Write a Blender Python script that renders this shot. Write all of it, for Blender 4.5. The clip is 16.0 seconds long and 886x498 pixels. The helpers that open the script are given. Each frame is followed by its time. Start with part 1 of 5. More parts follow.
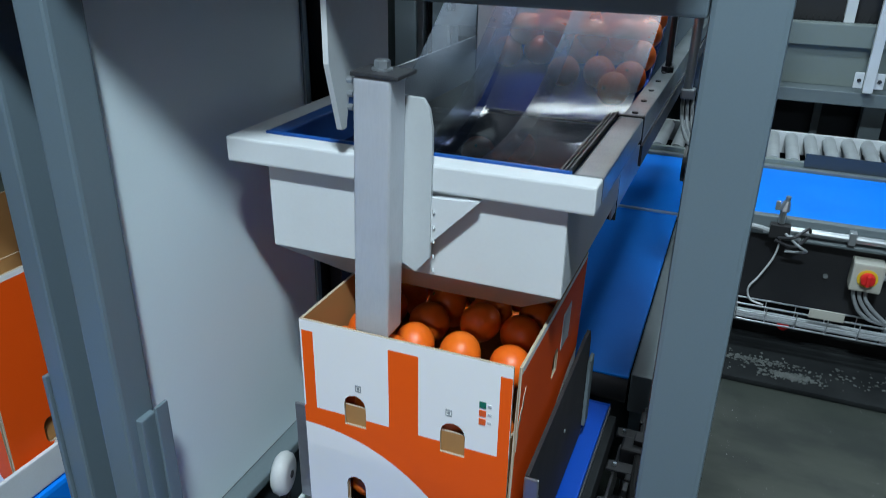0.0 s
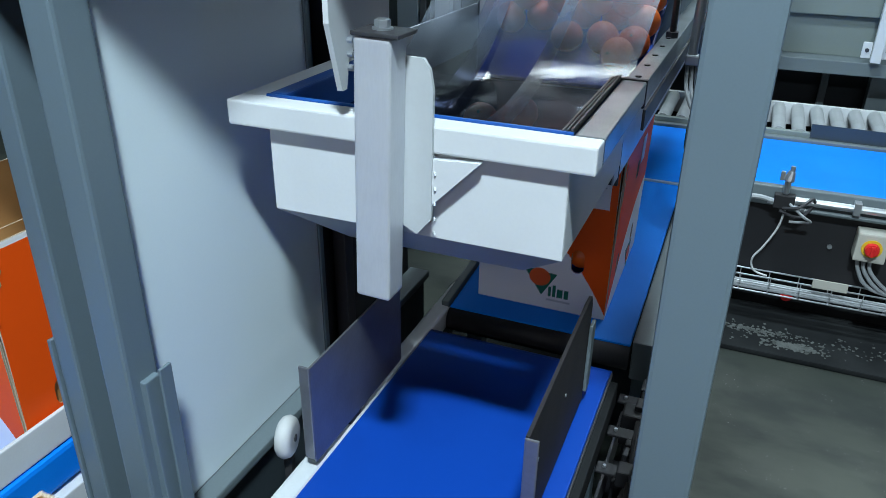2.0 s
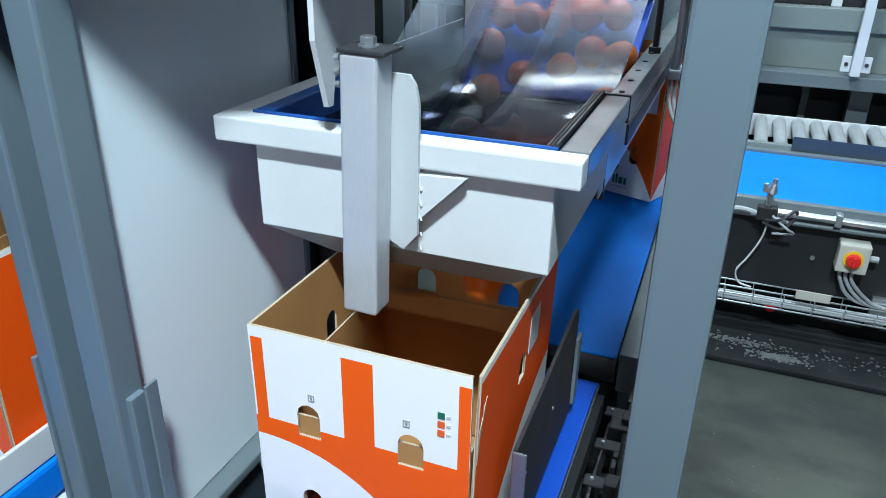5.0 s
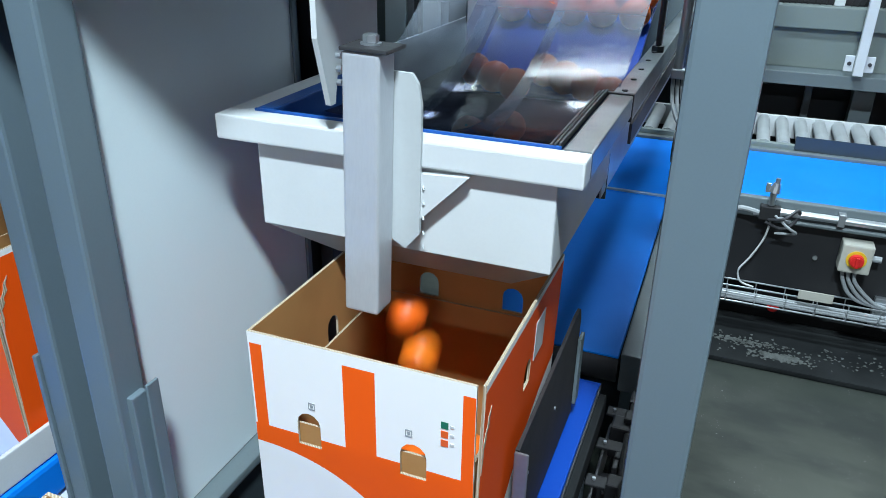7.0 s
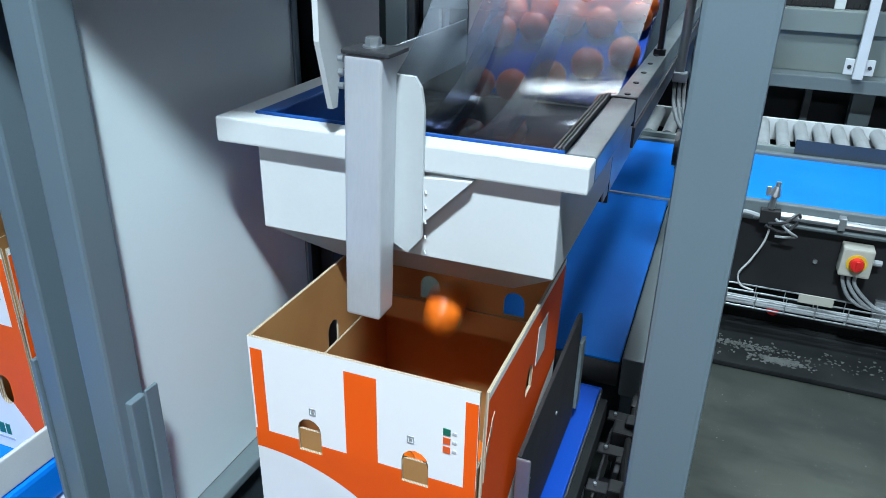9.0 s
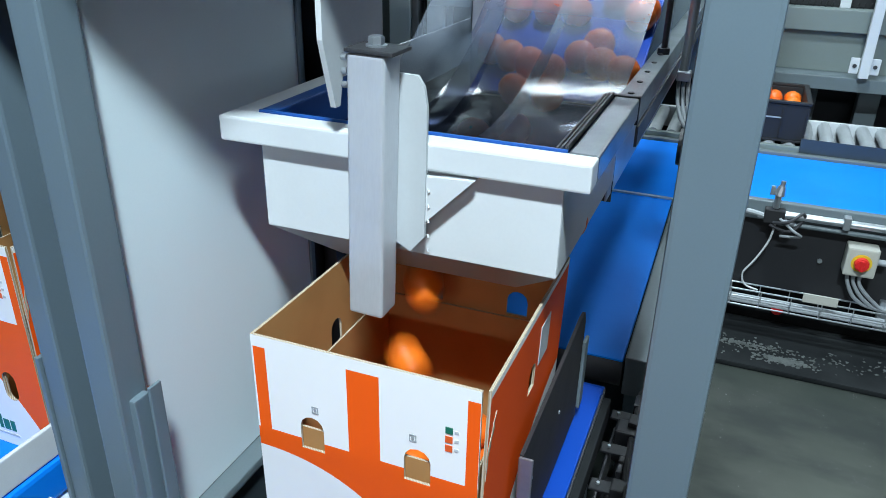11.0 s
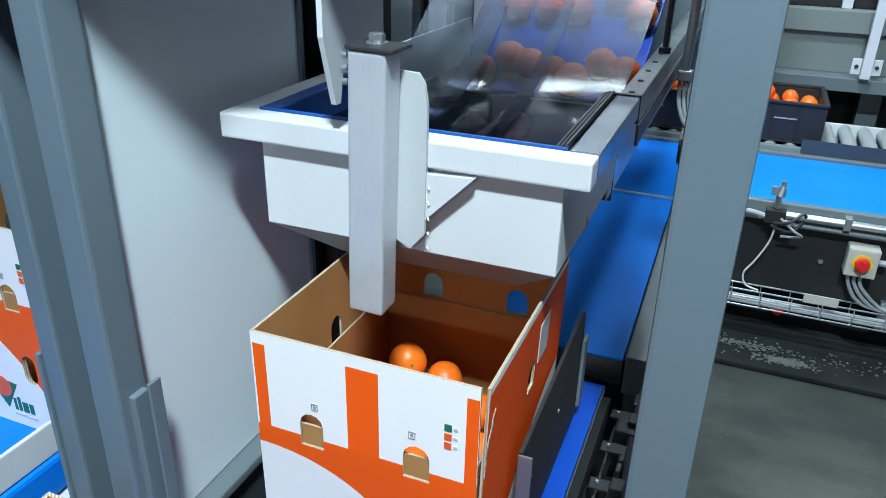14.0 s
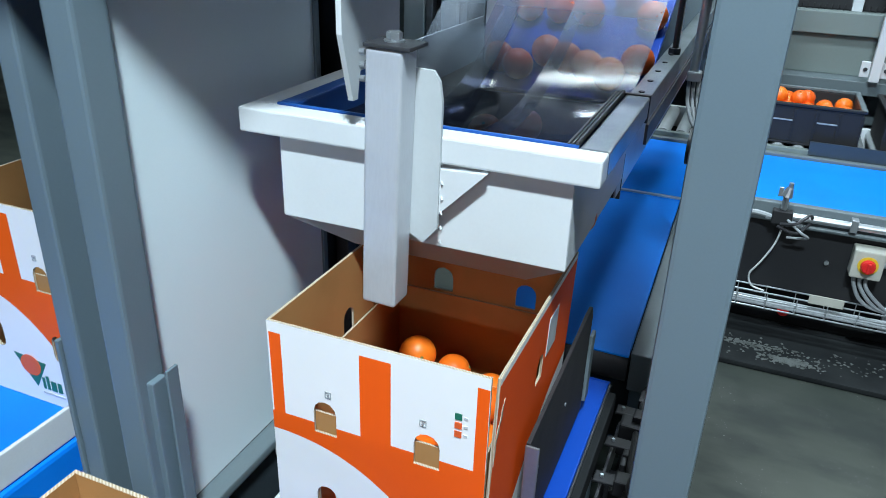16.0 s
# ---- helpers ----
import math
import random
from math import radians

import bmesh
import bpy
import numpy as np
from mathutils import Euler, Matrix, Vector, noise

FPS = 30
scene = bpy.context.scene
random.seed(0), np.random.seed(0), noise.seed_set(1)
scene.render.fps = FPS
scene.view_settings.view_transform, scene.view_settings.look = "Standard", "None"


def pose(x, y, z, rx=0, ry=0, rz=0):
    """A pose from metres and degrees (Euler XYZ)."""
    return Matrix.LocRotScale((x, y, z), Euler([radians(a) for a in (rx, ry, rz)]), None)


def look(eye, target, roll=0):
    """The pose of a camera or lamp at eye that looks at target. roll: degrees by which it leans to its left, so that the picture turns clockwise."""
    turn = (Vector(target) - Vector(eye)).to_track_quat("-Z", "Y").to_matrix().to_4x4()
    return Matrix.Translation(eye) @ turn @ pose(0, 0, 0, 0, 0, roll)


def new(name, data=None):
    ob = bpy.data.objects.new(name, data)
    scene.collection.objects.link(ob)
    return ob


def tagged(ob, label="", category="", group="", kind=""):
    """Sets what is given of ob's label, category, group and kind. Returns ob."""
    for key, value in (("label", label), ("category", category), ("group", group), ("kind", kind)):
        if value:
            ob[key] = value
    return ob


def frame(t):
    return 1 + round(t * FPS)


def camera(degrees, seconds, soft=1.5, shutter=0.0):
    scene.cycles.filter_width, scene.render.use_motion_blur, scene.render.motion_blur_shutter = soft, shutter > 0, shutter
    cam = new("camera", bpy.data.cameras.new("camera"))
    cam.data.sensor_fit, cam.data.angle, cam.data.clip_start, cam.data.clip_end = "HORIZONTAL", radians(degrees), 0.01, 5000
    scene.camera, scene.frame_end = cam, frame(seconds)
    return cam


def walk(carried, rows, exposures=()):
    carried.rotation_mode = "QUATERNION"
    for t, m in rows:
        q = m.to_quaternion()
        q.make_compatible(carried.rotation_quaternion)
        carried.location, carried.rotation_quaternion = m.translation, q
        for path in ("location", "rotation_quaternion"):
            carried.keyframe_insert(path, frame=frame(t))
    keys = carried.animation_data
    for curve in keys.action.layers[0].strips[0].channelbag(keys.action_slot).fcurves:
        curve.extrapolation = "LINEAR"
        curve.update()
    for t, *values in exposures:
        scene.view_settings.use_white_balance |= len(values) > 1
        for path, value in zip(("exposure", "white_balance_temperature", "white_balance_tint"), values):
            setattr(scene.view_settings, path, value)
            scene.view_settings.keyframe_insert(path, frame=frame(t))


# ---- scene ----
# ---------------------------------------------------------------- camera
cam = camera(61.4, 16.0, soft=0.8, shutter=0.5)
PATH = [
    (0, (0.794, -0.985, 1.549), (0.117, 0.708, 0.729), 0.98),
    (0.5, (0.795, -0.991, 1.527), (0.128, 0.680, 0.653), 0.74),
    (1, (0.795, -0.995, 1.523), (0.129, 0.664, 0.627), 1.14),
    (1.5, (0.800, -0.994, 1.527), (0.126, 0.667, 0.639), 0.92),
    (2, (0.803, -0.992, 1.529), (0.125, 0.673, 0.652), 0.80),
    (2.5, (0.806, -0.996, 1.530), (0.131, 0.670, 0.654), 0.77),
    (3, (0.804, -1.002, 1.531), (0.138, 0.669, 0.656), 0.70),
    (3.5, (0.804, -1.000, 1.534), (0.145, 0.688, 0.690), 0.70),
    (4, (0.804, -0.996, 1.535), (0.154, 0.696, 0.690), 0.97),
    (6.5, (0.805, -0.994, 1.534), (0.152, 0.695, 0.684), 1.00),
    (7, (0.802, -0.992, 1.533), (0.148, 0.697, 0.684), 1.03),
    (7.5, (0.798, -0.993, 1.532), (0.149, 0.693, 0.673), 1.18),
    (8, (0.798, -0.990, 1.532), (0.148, 0.694, 0.672), 1.17),
    (8.5, (0.793, -0.985, 1.532), (0.140, 0.697, 0.671), 1.14),
    (9, (0.792, -0.985, 1.534), (0.143, 0.707, 0.688), 1.26),
    (11.5, (0.796, -0.985, 1.534), (0.133, 0.700, 0.686), 1.11),
    (12, (0.799, -0.985, 1.532), (0.134, 0.700, 0.685), 1.00),
    (12.5, (0.804, -0.985, 1.531), (0.140, 0.700, 0.683), 1.02),
    (13, (0.802, -0.989, 1.531), (0.131, 0.695, 0.684), 1.17),
    (13.5, (0.800, -0.989, 1.531), (0.135, 0.695, 0.680), 1.41),
    (14, (0.797, -0.986, 1.531), (0.135, 0.700, 0.682), 1.39),
    (14.5, (0.797, -0.986, 1.532), (0.130, 0.698, 0.684), 1.29),
    (15, (0.795, -0.988, 1.531), (0.135, 0.699, 0.682), 1.50),
    (15.5, (0.792, -0.990, 1.531), (0.129, 0.695, 0.681), 1.46),
    (16, (0.798, -1.016, 1.536), (0.123, 0.662, 0.683), 1.95),
]
EXPOSURE = [(0, -0.70), (0.5, -0.57), (1.0, -0.48), (1.5, -0.36), (2.5, -0.22), (3.5, -0.05), (16, -0.06)]
walk(cam, [(t, look(eye, target, roll)) for t, eye, target, roll in PATH], EXPOSURE)

# ---------------------------------------------------------------- light
world = bpy.data.worlds.new("hall_world")
scene.world = world
world.use_nodes = True
world.node_tree.nodes["Background"].inputs[0].default_value = (0.55, 0.65, 0.75, 1)
world.node_tree.nodes["Background"].inputs[1].default_value = 0.06

COOL, ROSY = (0.745, 0.912, 1.0), (0.88, 0.89, 0.97)
# unseen lamps: the first set by the panel's shadow edge, others added fill
LAMPS = [  # x, y, z, width, length, watts, colour
    (1.1, -1.75, 4.25, 0.45, 0.20, 352, COOL),
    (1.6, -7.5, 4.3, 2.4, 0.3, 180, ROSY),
    (1.25, 4.0, 4.3, 0.3, 2.4, 96, COOL),
    (6.2, 2.6, 4.3, 0.3, 2.4, 50, ROSY),
    # added to light the feeder and give the strips their glints
    (-0.2, 3.0, 4.3, 1.8, 0.25, 32, COOL),
    (0.35, 1.0, 4.3, 0.25, 0.5, 160, COOL),
    (-0.35, 5.2, 4.3, 1.9, 0.3, 90, COOL),
]
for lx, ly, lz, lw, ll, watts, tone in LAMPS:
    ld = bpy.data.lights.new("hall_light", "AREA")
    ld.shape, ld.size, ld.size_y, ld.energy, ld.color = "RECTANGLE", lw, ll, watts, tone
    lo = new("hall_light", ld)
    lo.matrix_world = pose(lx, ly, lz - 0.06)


# ---------------------------------------------------------------- materials
def nodes_of(name):
    m = bpy.data.materials.new(name)
    m.use_nodes = True
    nt = m.node_tree
    return m, nt, nt.nodes["Principled BSDF"]


def link(nt, a, b):
    nt.links.new(a, b)


def mixrgb(nt, fac, a, b):
    n = nt.nodes.new("ShaderNodeMix")
    n.data_type = "RGBA"
    for sock, v in ((n.inputs[0], fac), (n.inputs[6], a), (n.inputs[7], b)):
        if isinstance(v, (tuple, list)):
            sock.default_value = (*v, 1) if len(v) == 3 else v
        elif isinstance(v, (int, float)):
            sock.default_value = v
        else:
            link(nt, v, sock)
    return n.outputs[2]


def math_node(nt, op, a, b=None, c=None):
    n = nt.nodes.new("ShaderNodeMath")
    n.operation = op
    for i, v in enumerate((a, b, c)):
        if v is None:
            continue
        if isinstance(v, (int, float)):
            n.inputs[i].default_value = v
        else:
            link(nt, v, n.inputs[i])
    return n.outputs[0]


def noise_node(nt, scale, detail=4.0, stretch=(1, 1, 1), coord="Object"):
    tc = nt.nodes.new("ShaderNodeTexCoord")
    mp = nt.nodes.new("ShaderNodeMapping")
    mp.inputs["Scale"].default_value = stretch
    link(nt, tc.outputs[coord], mp.inputs[0])
    n = nt.nodes.new("ShaderNodeTexNoise")
    n.inputs["Scale"].default_value = scale
    n.inputs["Detail"].default_value = detail
    link(nt, mp.outputs[0], n.inputs[0])
    return n.outputs[0]


def ramp(nt, fac, lo, hi):
    n = nt.nodes.new("ShaderNodeMapRange")
    n.inputs[1].default_value, n.inputs[2].default_value = lo, hi
    link(nt, fac, n.inputs[0])
    return n.outputs[0]


def bump(nt, bsdf, height, strength, dist=0.001):
    n = nt.nodes.new("ShaderNodeBump")
    n.inputs["Strength"].default_value, n.inputs["Distance"].default_value = strength, dist
    link(nt, height, n.inputs["Height"])
    link(nt, n.outputs[0], bsdf.inputs["Normal"])


def surface(name, col, col2=None, rough=0.5, metal=0.0, big=3.0, fine=120.0, stretch=(1, 1, 1), bumps=0.15, dirt=0.5, rvar=0.12):
    """A worn surface: two tones at a large scale, a fine grain in the gloss and the relief."""
    m, nt, b = nodes_of(name)
    col2 = col2 or tuple(c * 0.75 for c in col)
    big_n = noise_node(nt, big, 5.0)
    fine_n = noise_node(nt, fine, 3.0, stretch)
    f = math_node(nt, "MULTIPLY", ramp(nt, big_n, 0.42, 0.72), dirt)
    f2 = math_node(nt, "ADD", f, math_node(nt, "MULTIPLY", ramp(nt, fine_n, 0.4, 0.7), dirt * 0.25))
    link(nt, mixrgb(nt, f2, col, col2), b.inputs["Base Color"])
    r = math_node(nt, "ADD", rough - rvar / 2, math_node(nt, "MULTIPLY", fine_n, rvar))
    r = math_node(nt, "ADD", r, math_node(nt, "MULTIPLY", f, 0.1))
    link(nt, r, b.inputs["Roughness"])
    b.inputs["Metallic"].default_value = metal
    if bumps:
        bump(nt, b, fine_n, bumps)
    return m


M = {}
M["frame_grey"] = surface("frame_grey", (0.138, 0.188, 0.222), (0.108, 0.147, 0.176), 0.42, 0.0, 2.0, 250, bumps=0.05, dirt=0.4)
M["panel_white"] = surface("panel_white", (0.71, 0.82, 0.86), (0.65, 0.75, 0.79), 0.5, 0.0, 1.6, 300, bumps=0.04, dirt=0.5)
M["hopper_white"] = surface("hopper_white", (0.66, 0.69, 0.71), (0.54, 0.565, 0.585), 0.42, 0.0, 6.0, 160, bumps=0.05, dirt=0.35)
M["steel"] = surface("steel", (0.52, 0.56, 0.60), (0.40, 0.43, 0.46), 0.34, 0.85, 7.0, 60, (1, 1, 14), bumps=0.06, dirt=0.6)
M["galvanized"] = surface("galvanized", (0.64, 0.67, 0.72), (0.52, 0.545, 0.60), 0.46, 0.4, 9.0, 55, (6, 6, 1), bumps=0.08, dirt=0.7)
M["bracket_grey"] = surface("bracket_grey", (0.54, 0.58, 0.60), (0.45, 0.48, 0.50), 0.42, 0.1, 7.0, 120, bumps=0.06)
M["matte_steel"] = surface("matte_steel", (0.58, 0.63, 0.66), (0.48, 0.52, 0.55), 0.45, 0.1, 5.0, 70, (1, 8, 1), bumps=0.05, dirt=0.6)
M["brushed"] = surface("brushed", (0.25, 0.285, 0.295), (0.18, 0.205, 0.21), 0.30, 0.75, 8.0, 70, (8, 1, 8), bumps=0.05, dirt=0.8)
M["dark_steel"] = surface("dark_steel", (0.05, 0.052, 0.058), (0.03, 0.03, 0.034), 0.45, 0.2, 5.0, 140, bumps=0.1)
M["guide_steel"] = surface("guide_steel", (0.30, 0.31, 0.34), (0.20, 0.21, 0.24), 0.42, 0.75, 6.0, 90, (1, 12, 1), bumps=0.06, dirt=0.7)
M["guide_dark"] = surface("guide_dark", (0.020, 0.018, 0.020), (0.012, 0.011, 0.013), 0.68, 0.0, 8.0, 90, (1, 6, 1), bumps=0.1)
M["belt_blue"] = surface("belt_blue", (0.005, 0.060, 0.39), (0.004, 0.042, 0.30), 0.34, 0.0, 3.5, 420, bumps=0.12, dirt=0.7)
# paler blue also holds the light from behind on the rear belts
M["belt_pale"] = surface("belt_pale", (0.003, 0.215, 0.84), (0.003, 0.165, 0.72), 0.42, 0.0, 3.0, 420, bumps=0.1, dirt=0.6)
for belt in ("belt_blue", "belt_pale"):
    M[belt].node_tree.nodes["Principled BSDF"].inputs["Specular IOR Level"].default_value = 0.14
M["liner_blue"] = surface("liner_blue", (0.006, 0.085, 0.36), (0.005, 0.060, 0.27), 0.42, 0.0, 6.0, 260, bumps=0.1)
M["black"] = surface("black", (0.011, 0.012, 0.015), (0.02, 0.02, 0.021), 0.55, 0.0, 4.0, 90, bumps=0.2)
M["rubber"] = surface("rubber", (0.02, 0.02, 0.022), (0.035, 0.034, 0.032), 0.7, 0.0, 8.0, 160, bumps=0.2)
M["rail_white"] = surface("rail_white", (0.66, 0.70, 0.73), (0.52, 0.55, 0.58), 0.4, 0.0, 6.0, 200, bumps=0.05)
M["wheel_white"] = surface("wheel_white", (0.56, 0.57, 0.57), (0.42, 0.43, 0.43), 0.45, 0.0, 8.0, 200)
M["conveyor_grey"] = surface("conveyor_grey", (0.13, 0.165, 0.18), (0.09, 0.115, 0.125), 0.45, 0.0, 3.0, 180, bumps=0.08)
M["machine_grey"] = surface("machine_grey", (0.19, 0.232, 0.225), (0.15, 0.182, 0.172), 0.5, 0.0, 2.5, 160, bumps=0.08)
M["dark_panel"] = surface("dark_panel", (0.045, 0.06, 0.07), (0.03, 0.04, 0.048), 0.4, 0.0, 2.5, 120, bumps=0.05)
M["wire"] = surface("wire", (0.62, 0.66, 0.70), (0.5, 0.53, 0.56), 0.3, 0.9, 9.0, 200, bumps=0.0)
M["roller_steel"] = surface("roller_steel", (0.50, 0.54, 0.56), (0.40, 0.43, 0.45), 0.42, 0.35, 9.0, 90, (8, 1, 8), bumps=0.03)
M["cable_grey"] = surface("cable_grey", (0.32, 0.35, 0.37), None, 0.5, 0.0, 9.0, 200, bumps=0.0)
M["cable_white"] = surface("cable_white", (0.62, 0.65, 0.66), None, 0.5, 0.0, 9.0, 200, bumps=0.0)
M["plastic_beige"] = surface("plastic_beige", (0.48, 0.48, 0.43), (0.38, 0.38, 0.34), 0.45, 0.0, 9.0, 200)
M["yellow"] = surface("yellow", (0.80, 0.52, 0.03), None, 0.45, 0.0, 9.0, 200)
M["red"] = surface("red", (0.70, 0.02, 0.02), None, 0.4, 0.0, 9.0, 200)
M["crate_black"] = surface("crate_black", (0.012, 0.012, 0.014), (0.022, 0.022, 0.024), 0.6, 0.0, 6.0, 140)
M["wall_paint"] = surface("wall_paint", (0.13, 0.15, 0.16), (0.10, 0.115, 0.125), 0.8, 0.0, 0.8, 60)
M["kraft"] = surface("kraft", (0.42, 0.21, 0.070), (0.34, 0.162, 0.050), 0.75, 0.0, 9.0, 260, (1, 1, 6), bumps=0.15, dirt=0.6)


def make_cut_edge():
    """The cut edge of corrugated board: flutes between two liners."""
    m, nt, b = nodes_of("kraft_cut_edge")
    tc = nt.nodes.new("ShaderNodeTexCoord")
    sp = nt.nodes.new("ShaderNodeSeparateXYZ")
    link(nt, tc.outputs["Object"], sp.inputs[0])
    run = math_node(nt, "ADD", math_node(nt, "ADD", sp.outputs[0], sp.outputs[1]), math_node(nt, "MULTIPLY", noise_node(nt, 40.0), 0.004))
    flute = math_node(nt, "SINE", math_node(nt, "MULTIPLY", run, 1300.0))
    c = mixrgb(nt, ramp(nt, flute, -0.5, 0.6), (0.34, 0.24, 0.14), (0.58, 0.50, 0.39))
    c = mixrgb(nt, math_node(nt, "MULTIPLY", noise_node(nt, 25.0), 0.5), c, (0.50, 0.42, 0.32))
    link(nt, c, b.inputs["Base Color"])
    b.inputs["Roughness"].default_value = 0.85
    bump(nt, b, flute, 0.4, 0.001)
    return m


M["kraft_edge"] = make_cut_edge()
M["print_green"] = surface("print_green", (0.012, 0.16, 0.10), None, 0.5, 0.0, 9.0, 200, bumps=0.0, dirt=0.2)
M["print_orange"] = surface("print_orange", (0.80, 0.12, 0.02), None, 0.5, 0.0, 9.0, 200, bumps=0.0, dirt=0.2)
M["print_grey"] = surface("print_grey", (0.56, 0.58, 0.60), None, 0.6, 0.0, 9.0, 200, bumps=0.0, dirt=0.2)
M["sticker"] = surface("sticker", (0.66, 0.68, 0.70), (0.55, 0.57, 0.6), 0.45, 0.0, 20.0, 200, bumps=0.0)


def make_floor_material():
    m, nt, b = nodes_of("concrete_floor")
    n1, n2, n3, n4 = noise_node(nt, 0.9, 6.0), noise_node(nt, 7.0, 6.0), noise_node(nt, 160.0, 2.0), noise_node(nt, 2.6, 8.0, (1.0, 2.2, 1.0))
    c = mixrgb(nt, ramp(nt, n1, 0.35, 0.68), (0.017, 0.023, 0.019), (0.066, 0.074, 0.060))
    c = mixrgb(nt, math_node(nt, "MULTIPLY", ramp(nt, n4, 0.46, 0.62), 0.65), c, (0.016, 0.021, 0.020))
    c = mixrgb(nt, math_node(nt, "MULTIPLY", ramp(nt, n2, 0.5, 0.75), 0.45), c, (0.050, 0.054, 0.048))
    speck = math_node(nt, "MULTIPLY", ramp(nt, n3, 0.70, 0.74), ramp(nt, n2, 0.52, 0.62))
    c = mixrgb(nt, math_node(nt, "MULTIPLY", speck, 0.7), c, (0.45, 0.47, 0.45))
    link(nt, c, b.inputs["Base Color"])
    link(nt, math_node(nt, "ADD", 0.42, math_node(nt, "MULTIPLY", n4, 0.35)), b.inputs["Roughness"])
    b.inputs["Specular IOR Level"].default_value = 0.35
    bump(nt, b, n2, 0.2, 0.004)
    return m


M["floor"] = make_floor_material()
M["sill_black"] = surface("sill_black", (0.008, 0.0095, 0.0105), (0.022, 0.025, 0.026), 0.82, 0.0, 5.0, 60, (1, 3, 1), bumps=0.2, dirt=0.8)
M["sill_black"].node_tree.nodes["Principled BSDF"].inputs["Specular IOR Level"].default_value = 0.15
M["floor_crumb"] = surface("floor_crumb", (0.085, 0.095, 0.092), (0.04, 0.045, 0.042), 0.8, 0.0, 30.0, 200, bumps=0.4, dirt=0.9)


def make_orange_material():
    m, nt, b = nodes_of("orange_peel")
    info = nt.nodes.new("ShaderNodeObjectInfo")
    n1, n2 = noise_node(nt, 22.0, 3.0), noise_node(nt, 520.0, 1.0)
    c = mixrgb(nt, info.outputs["Random"], (0.80, 0.115, 0.008), (0.88, 0.19, 0.012))
    c = mixrgb(nt, math_node(nt, "MULTIPLY", ramp(nt, n1, 0.5, 0.8), 0.5), c, (0.74, 0.085, 0.008))
    link(nt, c, b.inputs["Base Color"])
    b.inputs["Roughness"].default_value = 0.38
    b.inputs["Subsurface Weight"].default_value = 0.05
    b.inputs["Subsurface Radius"].default_value = (0.01, 0.004, 0.001)
    bump(nt, b, n2, 0.35, 0.0012)
    return m


M["orange"] = make_orange_material()
M["orange_stem"] = surface("orange_stem", (0.16, 0.17, 0.05), None, 0.7, 0.0, 40.0, 200)


def make_film_material():
    """Clear PVC strip with creases: glossy at its free end, where a dark tint stands for the hopper's shade; hazier and
    bluish above.
    """
    m = bpy.data.materials.new("clear_film")
    m.use_nodes = True
    nt = m.node_tree
    nt.nodes.clear()
    out = nt.nodes.new("ShaderNodeOutputMaterial")
    tr = nt.nodes.new("ShaderNodeBsdfTransparent")
    gl = nt.nodes.new("ShaderNodeBsdfGlossy")
    df = nt.nodes.new("ShaderNodeBsdfDiffuse")
    df.inputs[0].default_value = (0.27, 0.37, 0.54, 1)
    tl = nt.nodes.new("ShaderNodeBsdfTranslucent")
    tl.inputs[0].default_value = (0.27, 0.37, 0.54, 1)
    both = nt.nodes.new("ShaderNodeMixShader")
    both.inputs[0].default_value = 0.45
    link(nt, df.outputs[0], both.inputs[1])
    link(nt, tl.outputs[0], both.inputs[2])
    tc = nt.nodes.new("ShaderNodeTexCoord")
    sp = nt.nodes.new("ShaderNodeSeparateXYZ")
    link(nt, tc.outputs["Object"], sp.inputs[0])
    higher = ramp(nt, sp.outputs[2], -0.47, -0.22)
    # dark tint at the free end puts the hopper's shade into the strip
    link(nt, mixrgb(nt, higher, (0.17, 0.20, 0.29), (0.84, 0.84, 0.90)), tr.inputs[0])
    link(nt, math_node(nt, "ADD", 0.07, math_node(nt, "MULTIPLY", higher, 0.30)), gl.inputs["Roughness"])
    lw = nt.nodes.new("ShaderNodeLayerWeight")
    lw.inputs[0].default_value = 0.40
    n1, n2, n3 = noise_node(nt, 11.0, 2.0, (0.7, 1.2, 1.2)), noise_node(nt, 6.0, 4.0), noise_node(nt, 70.0, 3.0, (1, 0.12, 0.12))
    bp = nt.nodes.new("ShaderNodeBump")
    bp.inputs["Strength"].default_value, bp.inputs["Distance"].default_value = 0.06, 0.02
    link(nt, n1, bp.inputs["Height"])
    link(nt, bp.outputs[0], gl.inputs["Normal"])
    link(nt, bp.outputs[0], lw.inputs["Normal"])
    clearer = math_node(nt, "SUBTRACT", 0.74, math_node(nt, "MULTIPLY", ramp(nt, sp.outputs[2], -0.34, -0.20), 0.54))
    milky = nt.nodes.new("ShaderNodeMixShader")
    haze = math_node(nt, "ADD", 0.004, math_node(nt, "MULTIPLY", ramp(nt, n2, 0.35, 0.72), 0.03))
    haze = math_node(nt, "ADD", haze, math_node(nt, "MULTIPLY", math_node(nt, "MULTIPLY", higher, ramp(nt, n2, 0.1, 0.6)), clearer))
    haze = math_node(nt, "ADD", haze, math_node(nt, "MULTIPLY", ramp(nt, n3, 0.58, 0.75), 0.03))
    link(nt, haze, milky.inputs[0])
    link(nt, tr.outputs[0], milky.inputs[1])
    link(nt, both.outputs[0], milky.inputs[2])
    mix = nt.nodes.new("ShaderNodeMixShader")
    shine = math_node(nt, "SUBTRACT", 0.11, math_node(nt, "MULTIPLY", higher, 0.07))
    link(nt, math_node(nt, "ADD", 0.012, math_node(nt, "MULTIPLY", lw.outputs["Fresnel"], shine)), mix.inputs[0])
    link(nt, milky.outputs[0], mix.inputs[1])
    link(nt, gl.outputs[0], mix.inputs[2])
    link(nt, mix.outputs[0], out.inputs[0])
    return m


M["film"] = make_film_material()


